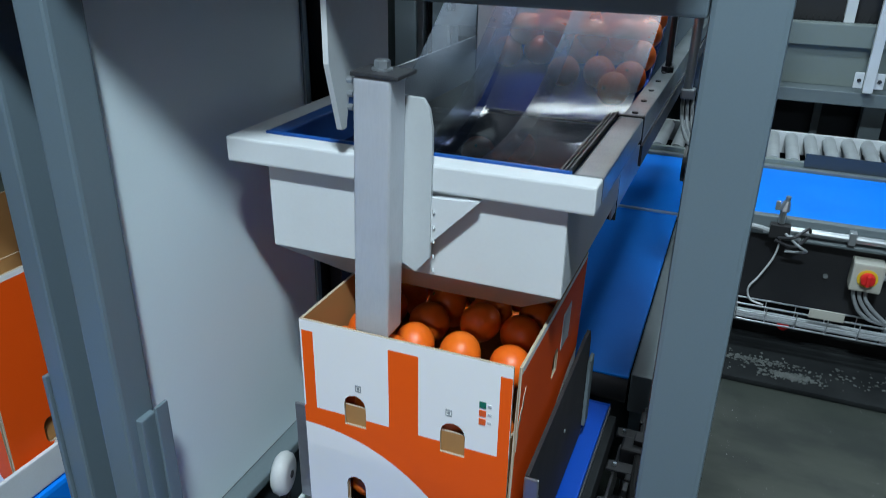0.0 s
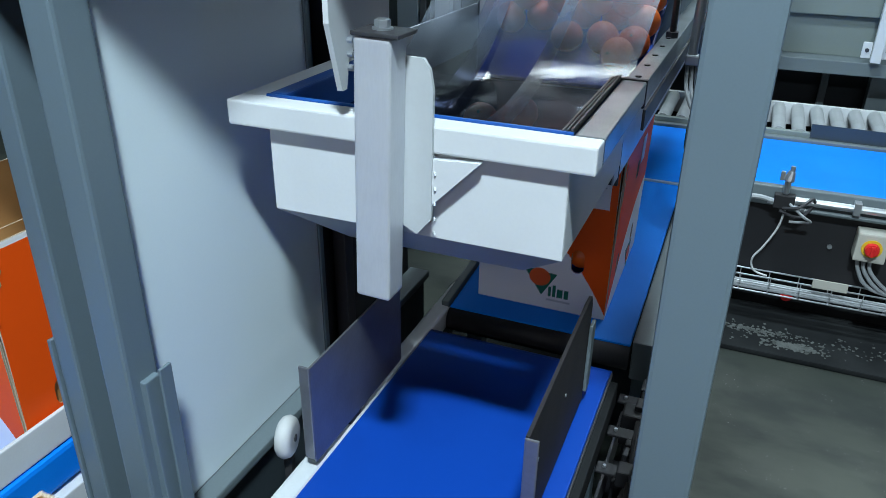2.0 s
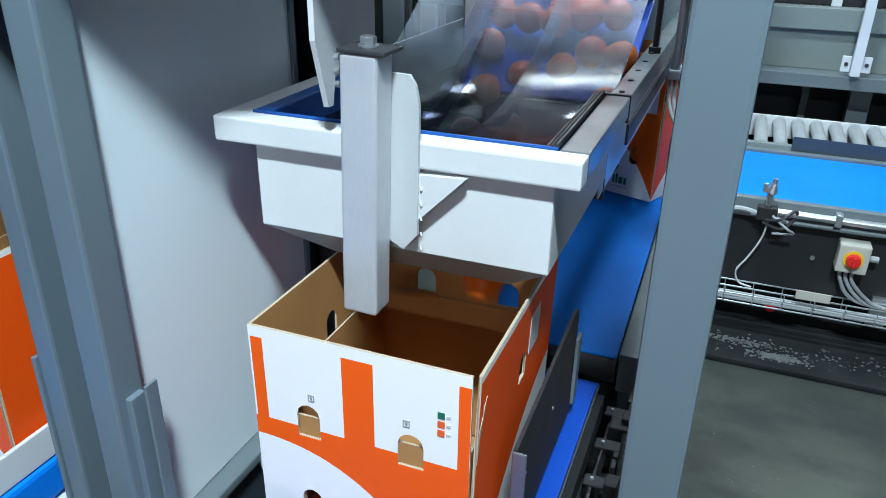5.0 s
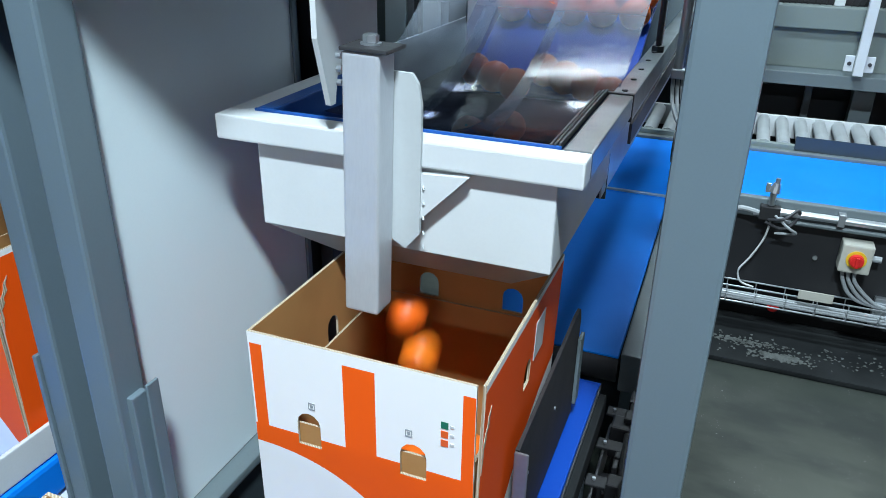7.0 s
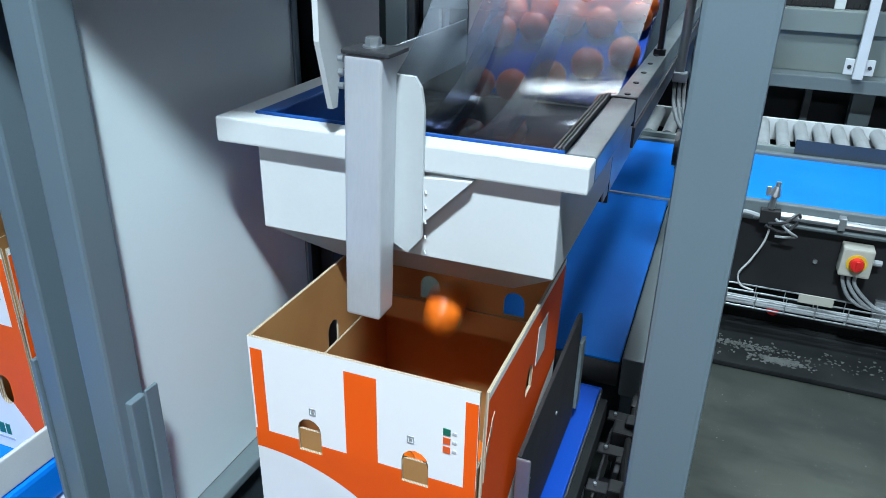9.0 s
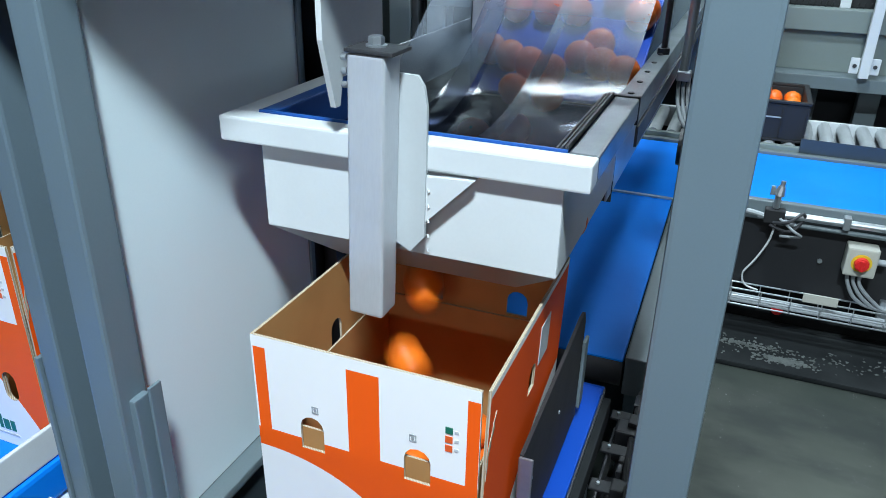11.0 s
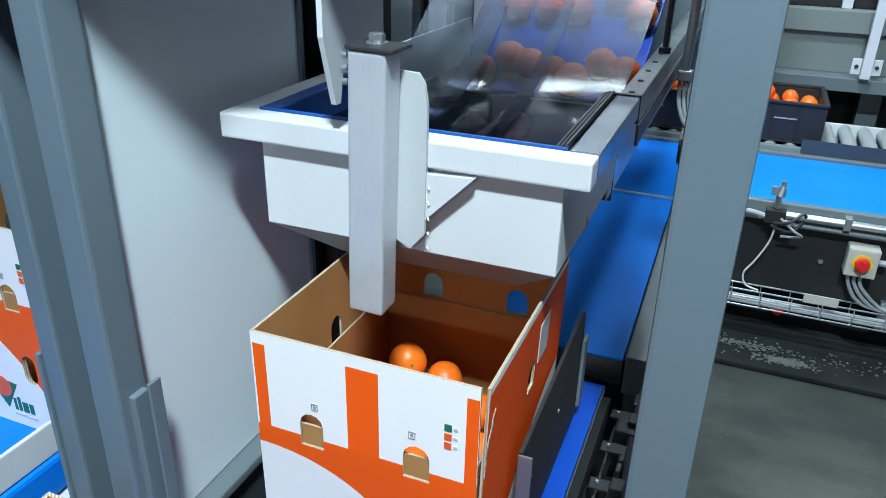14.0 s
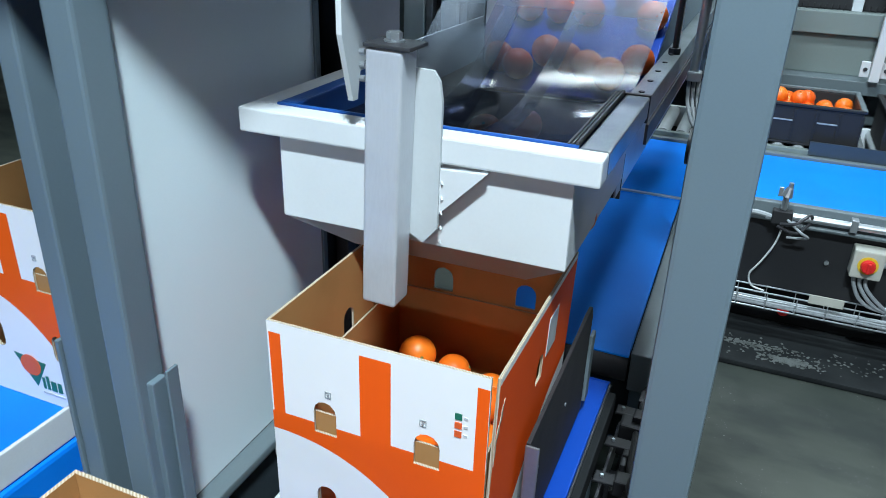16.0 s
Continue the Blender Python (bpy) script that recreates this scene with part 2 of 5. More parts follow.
def make_glow(name, col, strength):
    m, nt, b = nodes_of(name)
    b.inputs["Emission Color"].default_value = (*col, 1)
    b.inputs["Emission Strength"].default_value = strength
    b.inputs["Base Color"].default_value = (0.8, 0.8, 0.8, 1)
    return m


M["tube_glow"] = make_glow("tube_glow", (0.9, 0.97, 1.0), 6.0)

BOX_W, BOX_D, BOX_H = 0.365, 0.46, 0.49


def make_front_print():
    """White board with orange stripes above and an orange sweep below, in the carton's own metres (x from its centre, z from its base)."""
    m, nt, b = nodes_of("carton_front_print")
    tc = nt.nodes.new("ShaderNodeTexCoord")
    sp = nt.nodes.new("ShaderNodeSeparateXYZ")
    link(nt, tc.outputs["Object"], sp.inputs[0])
    u = math_node(nt, "ADD", sp.outputs[0], BOX_W / 2)
    z = sp.outputs[2]

    def between(v, a, c):
        return math_node(nt, "MULTIPLY", math_node(nt, "GREATER_THAN", v, a), math_node(nt, "LESS_THAN", v, c))

    stripes = math_node(nt, "MAXIMUM", between(u, 0.003, 0.024), math_node(nt, "MAXIMUM", between(u, 0.160, 0.212), between(u, 0.346, 0.3645)))
    stripes = math_node(nt, "MULTIPLY", stripes, between(z, 0.31, 0.4705))
    sweep = math_node(nt, "SUBTRACT", 0.287, math_node(nt, "MULTIPLY", math_node(nt, "POWER", u, 2.0), 0.98))
    sweep = math_node(nt, "SUBTRACT", sweep, math_node(nt, "MULTIPLY", math_node(nt, "POWER", u, 3.0), 2.97))
    band = math_node(nt, "MULTIPLY", math_node(nt, "GREATER_THAN", z, sweep), math_node(nt, "LESS_THAN", z, 0.322))
    mask = math_node(nt, "MAXIMUM", stripes, band)
    n1, n2 = noise_node(nt, 14.0, 4.0), noise_node(nt, 180.0, 2.0, (6, 1, 1))
    white = mixrgb(nt, math_node(nt, "MULTIPLY", n1, 0.35), (0.88, 0.88, 0.885), (0.79, 0.795, 0.80))
    orange = mixrgb(nt, math_node(nt, "MULTIPLY", n1, 0.4), (0.95, 0.115, 0.006), (0.90, 0.100, 0.005))
    link(nt, mixrgb(nt, mask, white, orange), b.inputs["Base Color"])
    b.inputs["Roughness"].default_value = 0.52
    b.inputs["Specular IOR Level"].default_value = 0.18
    bump(nt, b, n2, 0.10)
    return m


def make_side_print():
    """Orange board with a white sweep at the foot of its far half (y along the carton, z from its base)."""
    m, nt, b = nodes_of("carton_side_print")
    tc = nt.nodes.new("ShaderNodeTexCoord")
    sp = nt.nodes.new("ShaderNodeSeparateXYZ")
    link(nt, tc.outputs["Object"], sp.inputs[0])
    y, z = sp.outputs[1], sp.outputs[2]
    line = math_node(nt, "SUBTRACT", math_node(nt, "MULTIPLY", math_node(nt, "ADD", y, 0.0), 1.1), math_node(nt, "MULTIPLY", math_node(nt, "POWER", y, 2.0), 1.1))
    white_m = math_node(nt, "LESS_THAN", z, line)
    white_m = math_node(nt, "MAXIMUM", white_m, math_node(nt, "GREATER_THAN", z, 0.478))
    n1, n2 = noise_node(nt, 14.0, 4.0), noise_node(nt, 180.0, 2.0, (1, 6, 1))
    white = mixrgb(nt, math_node(nt, "MULTIPLY", n1, 0.35), (0.88, 0.88, 0.885), (0.79, 0.795, 0.80))
    orange = mixrgb(nt, math_node(nt, "MULTIPLY", n1, 0.4), (0.95, 0.100, 0.006), (0.88, 0.085, 0.005))
    link(nt, mixrgb(nt, white_m, orange, white), b.inputs["Base Color"])
    b.inputs["Roughness"].default_value = 0.52
    b.inputs["Specular IOR Level"].default_value = 0.18
    bump(nt, b, n2, 0.10)
    return m


M["front_print"], M["side_print"] = make_front_print(), make_side_print()


# ---------------------------------------------------------------- mesh helpers
def mesh_of(name, bm, *mats, smooth=False):
    me = bpy.data.meshes.new(name)
    bm.normal_update()
    bm.to_mesh(me)
    bm.free()
    for mm in mats:
        me.materials.append(mm)
    if smooth:
        for p in me.polygons:
            p.use_smooth = True
    return me


def part(name, bm, material, parent=None, label="", smooth=False):
    mats = material if isinstance(material, (list, tuple)) else [material]
    ob = new(name, mesh_of(name, bm, *mats, smooth=smooth))
    if parent is not None:
        ob.parent = parent
    if label:
        tagged(ob, label)
    return ob


def thing(name, m, label, category, group="", kind=""):
    ob = new(name)
    ob.empty_display_size = 0.05
    ob.matrix_world = m
    return tagged(ob, label, category, group, kind)


def shut(name, bm, material, label, category="", group="", kind="", smooth=False):
    return tagged(part(name, bm, material, smooth=smooth), label, category, group, kind)


def block(x0, x1, y0, y1, z0, z1, bev=0.0, bm=None, seg=2):
    """A box between two corners, its edges rounded."""
    own = bmesh.new()
    bmesh.ops.create_cube(own, size=1)
    for v in own.verts:
        v.co = Vector(((x0 + x1) / 2 + v.co.x * (x1 - x0), (y0 + y1) / 2 + v.co.y * (y1 - y0), (z0 + z1) / 2 + v.co.z * (z1 - z0)))
    if bev:
        bmesh.ops.bevel(own, geom=own.edges[:] + own.verts[:], offset=bev, segments=seg, affect="EDGES", profile=0.6)
    return joined(bm, own)


def joined(bm, own):
    if bm is None:
        return own
    me = bpy.data.meshes.new("tmp")
    own.to_mesh(me)
    own.free()
    bm.from_mesh(me)
    bpy.data.meshes.remove(me)
    return bm


def moved(bm, m):
    bm.transform(m)
    return bm


def rod(a, b, r, n=12, bm=None, r2=None, bev=0.0):
    """A round bar from a to b."""
    own = bmesh.new()
    a, b = Vector(a), Vector(b)
    bmesh.ops.create_cone(own, cap_ends=True, segments=n, radius1=r, radius2=r if r2 is None else r2, depth=(b - a).length)
    if bev:
        bmesh.ops.bevel(own, geom=[e for e in own.edges if any(len(f.verts) > 4 for f in e.link_faces)], offset=bev, segments=2, affect="EDGES")
    own.transform(Matrix.Translation((a + b) / 2) @ (b - a).to_track_quat("Z", "Y").to_matrix().to_4x4())
    return joined(bm, own)


def lathe(profile, n=32):
    """A solid turned round the x axis from pairs of place and radius."""
    bm = bmesh.new()
    rings = [[bm.verts.new((x, r * math.cos(2 * math.pi * k / n), r * math.sin(2 * math.pi * k / n))) for k in range(n)] for x, r in profile]
    for a, b in zip(rings, rings[1:]):
        for k in range(n):
            bm.faces.new((a[k], a[(k + 1) % n], b[(k + 1) % n], b[k]))
    bm.faces.new(rings[0])
    bm.faces.new(rings[-1][::-1])
    bmesh.ops.recalc_face_normals(bm, faces=bm.faces[:])
    return bm


def hose(points, r, n=8, bm=None):
    """A bent round cable through points, smoothed."""
    pts = [Vector(p) for p in points]
    smooth = []
    for i in range(len(pts) - 1):
        p0, p1, p2, p3 = pts[max(i - 1, 0)], pts[i], pts[i + 1], pts[min(i + 2, len(pts) - 1)]
        for k in range(6):
            t = k / 6
            smooth.append(0.5 * ((2 * p1) + (p2 - p0) * t + (2 * p0 - 5 * p1 + 4 * p2 - p3) * t * t + (3 * p1 - p0 - 3 * p2 + p3) * t**3))
    smooth.append(pts[-1])
    own = bmesh.new()
    rings = []
    for i, p in enumerate(smooth):
        d = (smooth[min(i + 1, len(smooth) - 1)] - smooth[max(i - 1, 0)]).normalized()
        q = d.to_track_quat("Z", "Y")
        rings.append([own.verts.new(p + q @ Vector((r * math.cos(2 * math.pi * k / n), r * math.sin(2 * math.pi * k / n), 0))) for k in range(n)])
    for a, b in zip(rings, rings[1:]):
        for k in range(n):
            own.faces.new((a[k], a[(k + 1) % n], b[(k + 1) % n], b[k]))
    own.faces.new(rings[0][::-1])
    own.faces.new(rings[-1])
    return joined(bm, own)


def sheet(outer, holes, thick, m=None):
    """A plate cut to an outline with holes, in the plane of x and z, its back thick behind its face (along y). Material 1 is the cut edge, 2 the back."""
    bm = bmesh.new()
    loops = []
    for loop in [outer, *holes]:
        vs = [bm.verts.new((x, 0, z)) for x, z in loop]
        loops.append(vs)
        for i in range(len(vs)):
            bm.edges.new((vs[i], vs[(i + 1) % len(vs)]))
    bmesh.ops.triangle_fill(bm, use_beauty=True, edges=bm.edges[:], normal=(0, -1, 0))
    front = bm.faces[:]
    for f in front:
        f.normal_update()
        if f.normal.y > 0:
            f.normal_flip()
        f.material_index = 0
    back = {v: bm.verts.new((v.co.x, thick, v.co.z)) for loop in loops for v in loop}
    for f in front:
        g = bm.faces.new([back[v] for v in reversed(f.verts)])
        g.material_index = 2
    for k, loop in enumerate(loops):
        for i in range(len(loop)):
            a, b = loop[i], loop[(i + 1) % len(loop)]
            f = bm.faces.new((a, b, back[b], back[a]))
            f.material_index = 1
    bmesh.ops.recalc_face_normals(bm, faces=bm.faces[:])
    if m is not None:
        bm.transform(m)
    return bm


def arch(cx, z0, z1, w, flat=True):
    """The outline of a hand hole: a flat foot and a round head, or both ends round."""
    r = w / 2
    pts = []
    if flat:
        pts += [(cx - r, z0), (cx + r, z0)]
    else:
        pts += [(cx + r * math.cos(a), z0 + r + r * math.sin(a)) for a in [math.pi + math.pi * k / 6 for k in range(7)]]
    pts += [(cx + r * math.cos(a), z1 - r + r * math.sin(a)) for a in [math.pi * k / 6 for k in range(7)]]
    return pts


# ---------------------------------------------------------------- the hall
def build_hall():
    shut("floor", block(-6, 10, -10, 9, -0.2, 0.0), M["floor"], "stained grey concrete hall floor with white specks", "floor", kind="structure")
    for nm, bx in (("wall_north", (-6, 10, 9, 9.2, 0, 4.6)), ("wall_south", (-6, 10, -10.2, -10, 0, 4.6)), ("wall_west", (-6.2, -6, -10, 9, 0, 4.6)), ("wall_east", (10, 10.2, -10, 9, 0, 4.6))):
        shut(nm, block(*bx), M["wall_paint"], "pale grey painted hall wall", "wall", kind="structure")
    shut("ceiling", block(-6, 10, -10, 9, 4.6, 4.75), M["wall_paint"], "pale grey hall ceiling", "ceiling", kind="structure")
    # fixtures made up for the unseen lamps
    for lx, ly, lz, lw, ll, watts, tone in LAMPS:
        lamp = thing("unseen_lamp", pose(lx, ly, lz), "unseen white strip lamp added under the hall ceiling", "lamp", "ceiling lamps")
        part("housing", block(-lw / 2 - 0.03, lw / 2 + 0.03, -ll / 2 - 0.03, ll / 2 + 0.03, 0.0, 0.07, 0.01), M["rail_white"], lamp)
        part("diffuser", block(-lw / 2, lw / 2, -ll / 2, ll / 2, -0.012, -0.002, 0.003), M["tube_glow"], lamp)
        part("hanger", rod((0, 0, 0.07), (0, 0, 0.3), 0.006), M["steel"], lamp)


build_hall()


# ---------------------------------------------------------------- the frame round the filling station
def build_frame():
    f = thing("gantry", pose(0, 0, 0), "grey-blue painted square steel gantry of the filling station", "gantry")
    part("post", block(-0.089, -0.034, -0.272, -0.207, 0, 2.3, 0.006), M["frame_grey"], f)
    part("post", block(-0.284, -0.238, -0.20, -0.122, 0, 2.3, 0.006), M["frame_grey"], f)
    part("post", block(0.735, 0.835, 0.068, 0.168, 0, 2.3, 0.008), M["frame_grey"], f)
    part("beam", block(-0.06, 0.734, 0.07, 0.13, 1.430, 1.495, 0.005), M["frame_grey"], f)
    part("side_plate", block(-0.294, -0.2845, -0.205, -0.150, 0.2, 0.776, 0.002), M["frame_grey"], f)
    # black sheet added to make the gap between the posts dark
    part("filler_strip", block(-0.237, -0.09, -0.125, -0.119, 0, 2.3), M["black"], f)
    part("channel", block(-0.062, -0.022, -0.250, -0.216, 0.2, 0.788, 0.003), M["frame_grey"], f)
    part("channel", block(-0.010, -0.004, -0.232, -0.205, 0.2, 0.808, 0.002), M["frame_grey"], f)
    for x, y in ((-0.062, -0.24), (0.785, 0.118)):
        part("foot_plate", block(x - 0.07, x + 0.07, y - 0.07, y + 0.07, 0, 0.012, 0.003), M["frame_grey"], f)
    return f


build_frame()


# unseen sheets, shaped to cast the panel's shadow and darken the hopper
def build_shade_sheets():
    c = thing("shade_sheets", pose(0, 0, 0), "unseen grey sheets that shade the filling station", "cover")
    part("front_sheet", block(-0.05, 0.734, 0.095, 0.101, 1.496, 1.57, 0.001), M["frame_grey"], c)
    out = [(-0.39, -0.41), (0.097, -0.41), (0.220, -0.306), (0.286, -0.250), (0.76, -0.250), (0.76, 0.70), (-0.39, 0.70)]
    part("canopy", sheet(out, [], 0.010, pose(0, 0, 1.75, -90)), M["frame_grey"], c)
    part("side_sheet", block(0.63, 0.636, 0.25, 0.75, 1.46, 1.719, 0.001), M["frame_grey"], c)
    part("side_sheet", block(0.63, 0.636, 0.25, 1.12, 1.72, 2.6, 0.001), M["frame_grey"], c)
    return c


build_shade_sheets()


def build_cabinet():
    """The pale side wall of the machine beside the lane, and the dark case behind it."""
    c = thing("machine_cabinet", pose(0, 0, 0), "pale grey sheet-metal machine cabinet beside the filling lane", "cabinet")
    part("side_panel", block(-0.075, -0.055, -0.203, 0.345, 0.452, 2.3, 0.002), M["panel_white"], c)
    part("panel_edge", block(-0.078, -0.050, 0.346, 0.362, 0.25, 2.3, 0.002), M["frame_grey"], c)
    part("inner_case", block(-0.30, -0.085, 0.30, 0.9, 0.1, 1.13, 0.003), M["black"], c)
    part("inner_post", block(-0.08, -0.045, 0.45, 0.49, 0.1, 1.15, 0.003), M["dark_steel"], c)
    part("rear_panel", block(-0.60, -0.50, 0.37, 2.4, 0.1, 2.3, 0.003), M["dark_panel"], c)
    part("sill", block(-0.078, -0.012, -0.20, 0.9, 0.425, 0.450, 0.006), M["conveyor_grey"], c)
    part("plinth", block(-0.12, -0.03, -0.20, 0.9, 0.0, 0.424, 0.004), M["dark_panel"], c)
    return c


build_cabinet()


# ---------------------------------------------------------------- the hopper
def build_hopper():
    h = thing("hopper", pose(0.0065, 0, 0.006), "white painted steel hopper with a blue lining over the carton", "hopper")
    w = M["hopper_white"]
    part("rim_bar", block(0, 0.622, 0, 0.046, 1.157, 1.2, 0.004), w, h)
    part("rim_bar", block(0, 0.046, 0.046, 0.42, 1.157, 1.2, 0.004), w, h)
    part("rim_bar", block(0.576, 0.622, 0.046, 0.432, 1.157, 1.2, 0.004), M["brushed"], h)
    # upper box and lower funnel, each a sheet with thickness
    x0, x1, y0, y1 = 0.068, 0.581, 0.018, 0.50
    ox0, ox1, oy0, oy1 = 0.185, 0.507, 0.066, 0.42
    part("front_plate", block(x0, x1, y0, y0 + 0.005, 1.008, 1.16, 0.0015), w, h)
    part("side_plate", block(x0, x0 + 0.005, y0 + 0.006, y1, 1.008, 1.16, 0.0015), w, h)
    part("side_plate", block(x1 - 0.005, x1, y0 + 0.006, y1, 1.008, 1.16, 0.0015), w, h)
    # dark tone of the back plate stands for shade inside the hopper
    part("back_plate", block(x0, x1, y1 + 0.001, y1 + 0.006, 0.96, 1.06, 0.0015), M["dark_steel"], h)

    def slope(a, b, c, d):
        bm = bmesh.new()
        vs = [bm.verts.new(p) for p in (a, b, c, d)]
        bm.faces.new(vs)
        bmesh.ops.solidify(bm, geom=bm.faces[:], thickness=0.004)
        return bm

    zt, zb = 1.0085, 0.955
    T = [(x0, y0, zt), (x1, y0, zt), (x1, y1, zt), (x0, y1, zt)]
    B = [(ox0, oy0, zb), (ox1, oy0, zb), (ox1, oy1, zb), (ox0, oy1, zb)]
    for i in range(4):
        j = (i + 1) % 4
        part("funnel_plate", slope(T[i], T[j], B[j], B[i]), w, h)
        # black sheets added inside the white funnel to stand for its shade
        cx, cy = (x0 + x1) / 2, (y0 + y1) / 2
        inner = [(cx + (p[0] - cx) * 0.95, cy + (p[1] - cy) * 0.95, p[2] + 0.006) for p in (T[i], T[j], B[j], B[i])]
        part("funnel_lining", slope(*inner), M["black"], h)
    # lining, lapped over the rim's inner edge
    lb = M["liner_blue"]
    part("lining", block(0.047, 0.575, 0.047, 0.053, 1.03, 1.203, 0.001), lb, h)
    part("lining", block(0.047, 0.080, 0.054, 0.42, 1.03, 1.203, 0.004), lb, h)
    part("lining", block(0.568, 0.574, 0.054, 0.42, 1.03, 1.199, 0.001), lb, h)
    bm = bmesh.new()
    vs = [bm.verts.new(p) for p in ((0.081, 0.056, 1.09), (0.081, 0.46, 1.09), (0.20, 0.46, 0.99), (0.20, 0.10, 0.99))]
    bm.faces.new(vs)
    bmesh.ops.solidify(bm, geom=bm.faces[:], thickness=0.004)
    part("lining_slope", bm, lb, h)
    # added tray: holds fruit and blocks light; its black stands for shade
    part("discharge_tray", block(0.10, 0.56, 0.20, 0.50, 0.974, 0.980, 0.001), M["black"], h)
    # clamping strips beside the right rim bar
    for k in range(3):
        part("clamp_strip", block(0.556 + 0.007 * k, 0.560 + 0.007 * k, 0.05, 0.43, 1.195, 1.204 + 0.002 * k, 0.001), M["dark_steel"], h)
    # bracket plates on the front
    plate = [(0.316, 1.04), (0.350, 1.022), (0.374, 1.050), (0.377, 1.255), (0.372, 1.285), (0.362, 1.300), (0.318, 1.302)]
    part("bracket_plate", sheet(plate, [], 0.007, pose(0, -0.008, 0)), M["bracket_grey"], h)
    fin = [(0.366, 1.148), (0.452, 1.153), (0.372, 1.072), (0.366, 1.072)]
    part("gusset", sheet(fin, [], 0.020, pose(0, -0.004, 0)), w, h)
    fin = [(0.240, 1.150), (0.266, 1.150), (0.266, 1.125)]
    part("gusset", sheet(fin, [], 0.012, pose(0, 0.004, 0)), w, h)
    for k in range(5):
        part("weld", rod((0.378, -0.004, 1.13 - 0.025 * k), (0.3805, -0.006, 1.125 - 0.025 * k), 0.0018, 8), M["bracket_grey"], h)
    return h


build_hopper()


def build_post():
    p = thing("hanger_post", pose(0.3105, -0.021, 1.34, 0, 1.6, 0), "galvanized square tube post with a black cap and bolt", "post")
    part("tube", block(-0.0265, 0.0330, -0.041, 0.0115, -0.414, 0.0, 0.006, seg=3), M["galvanized"], p)
    part("cap_plate", block(-0.029, 0.045, -0.043, 0.022, 0.0005, 0.0065, 0.0015), M["dark_steel"], p)
    part("bolt_head", rod((0.004, -0.008, 0.009), (0.004, -0.008, 0.021), 0.0118, 6, bev=0.0015), M["steel"], p)
    part("washer", rod((0.004, -0.008, 0.0066), (0.004, -0.008, 0.009), 0.0155, 20), M["steel"], p)
    return p


build_post()


def build_arm():
    a = thing("lever_arm", pose(0, 0, 0), "cranked pale steel lever plate beside the galvanized post", "lever arm")
    out = [(-0.026, 1.25), (-0.012, 1.25), (0.0, 1.30), (0.03, 1.31), (0.135, 1.32), (0.135, 1.9), (-0.056, 1.9), (-0.056, 1.352)]
    # edge paler than the faces: light from the front put into its colour
    part("lever_plate", sheet(out, [], 0.009, pose(0.244, 0, 0, 0, 0, 90)), [M["bracket_grey"], M["hopper_white"], M["bracket_grey"]], a)
    for k in range(3):
        part("bolt", rod((0.2535, -0.02, 1.285 + 0.02 * k), (0.262, -0.02, 1.285 + 0.02 * k), 0.005, 8), M["steel"], a)
    return a


build_arm()


# ---------------------------------------------------------------- the feeder
FEED_Y0, FEED_Z0, FEED_K = 0.70, 1.12, 0.5


def feed_z(y):
    return FEED_Z0 + FEED_K * (y - FEED_Y0)


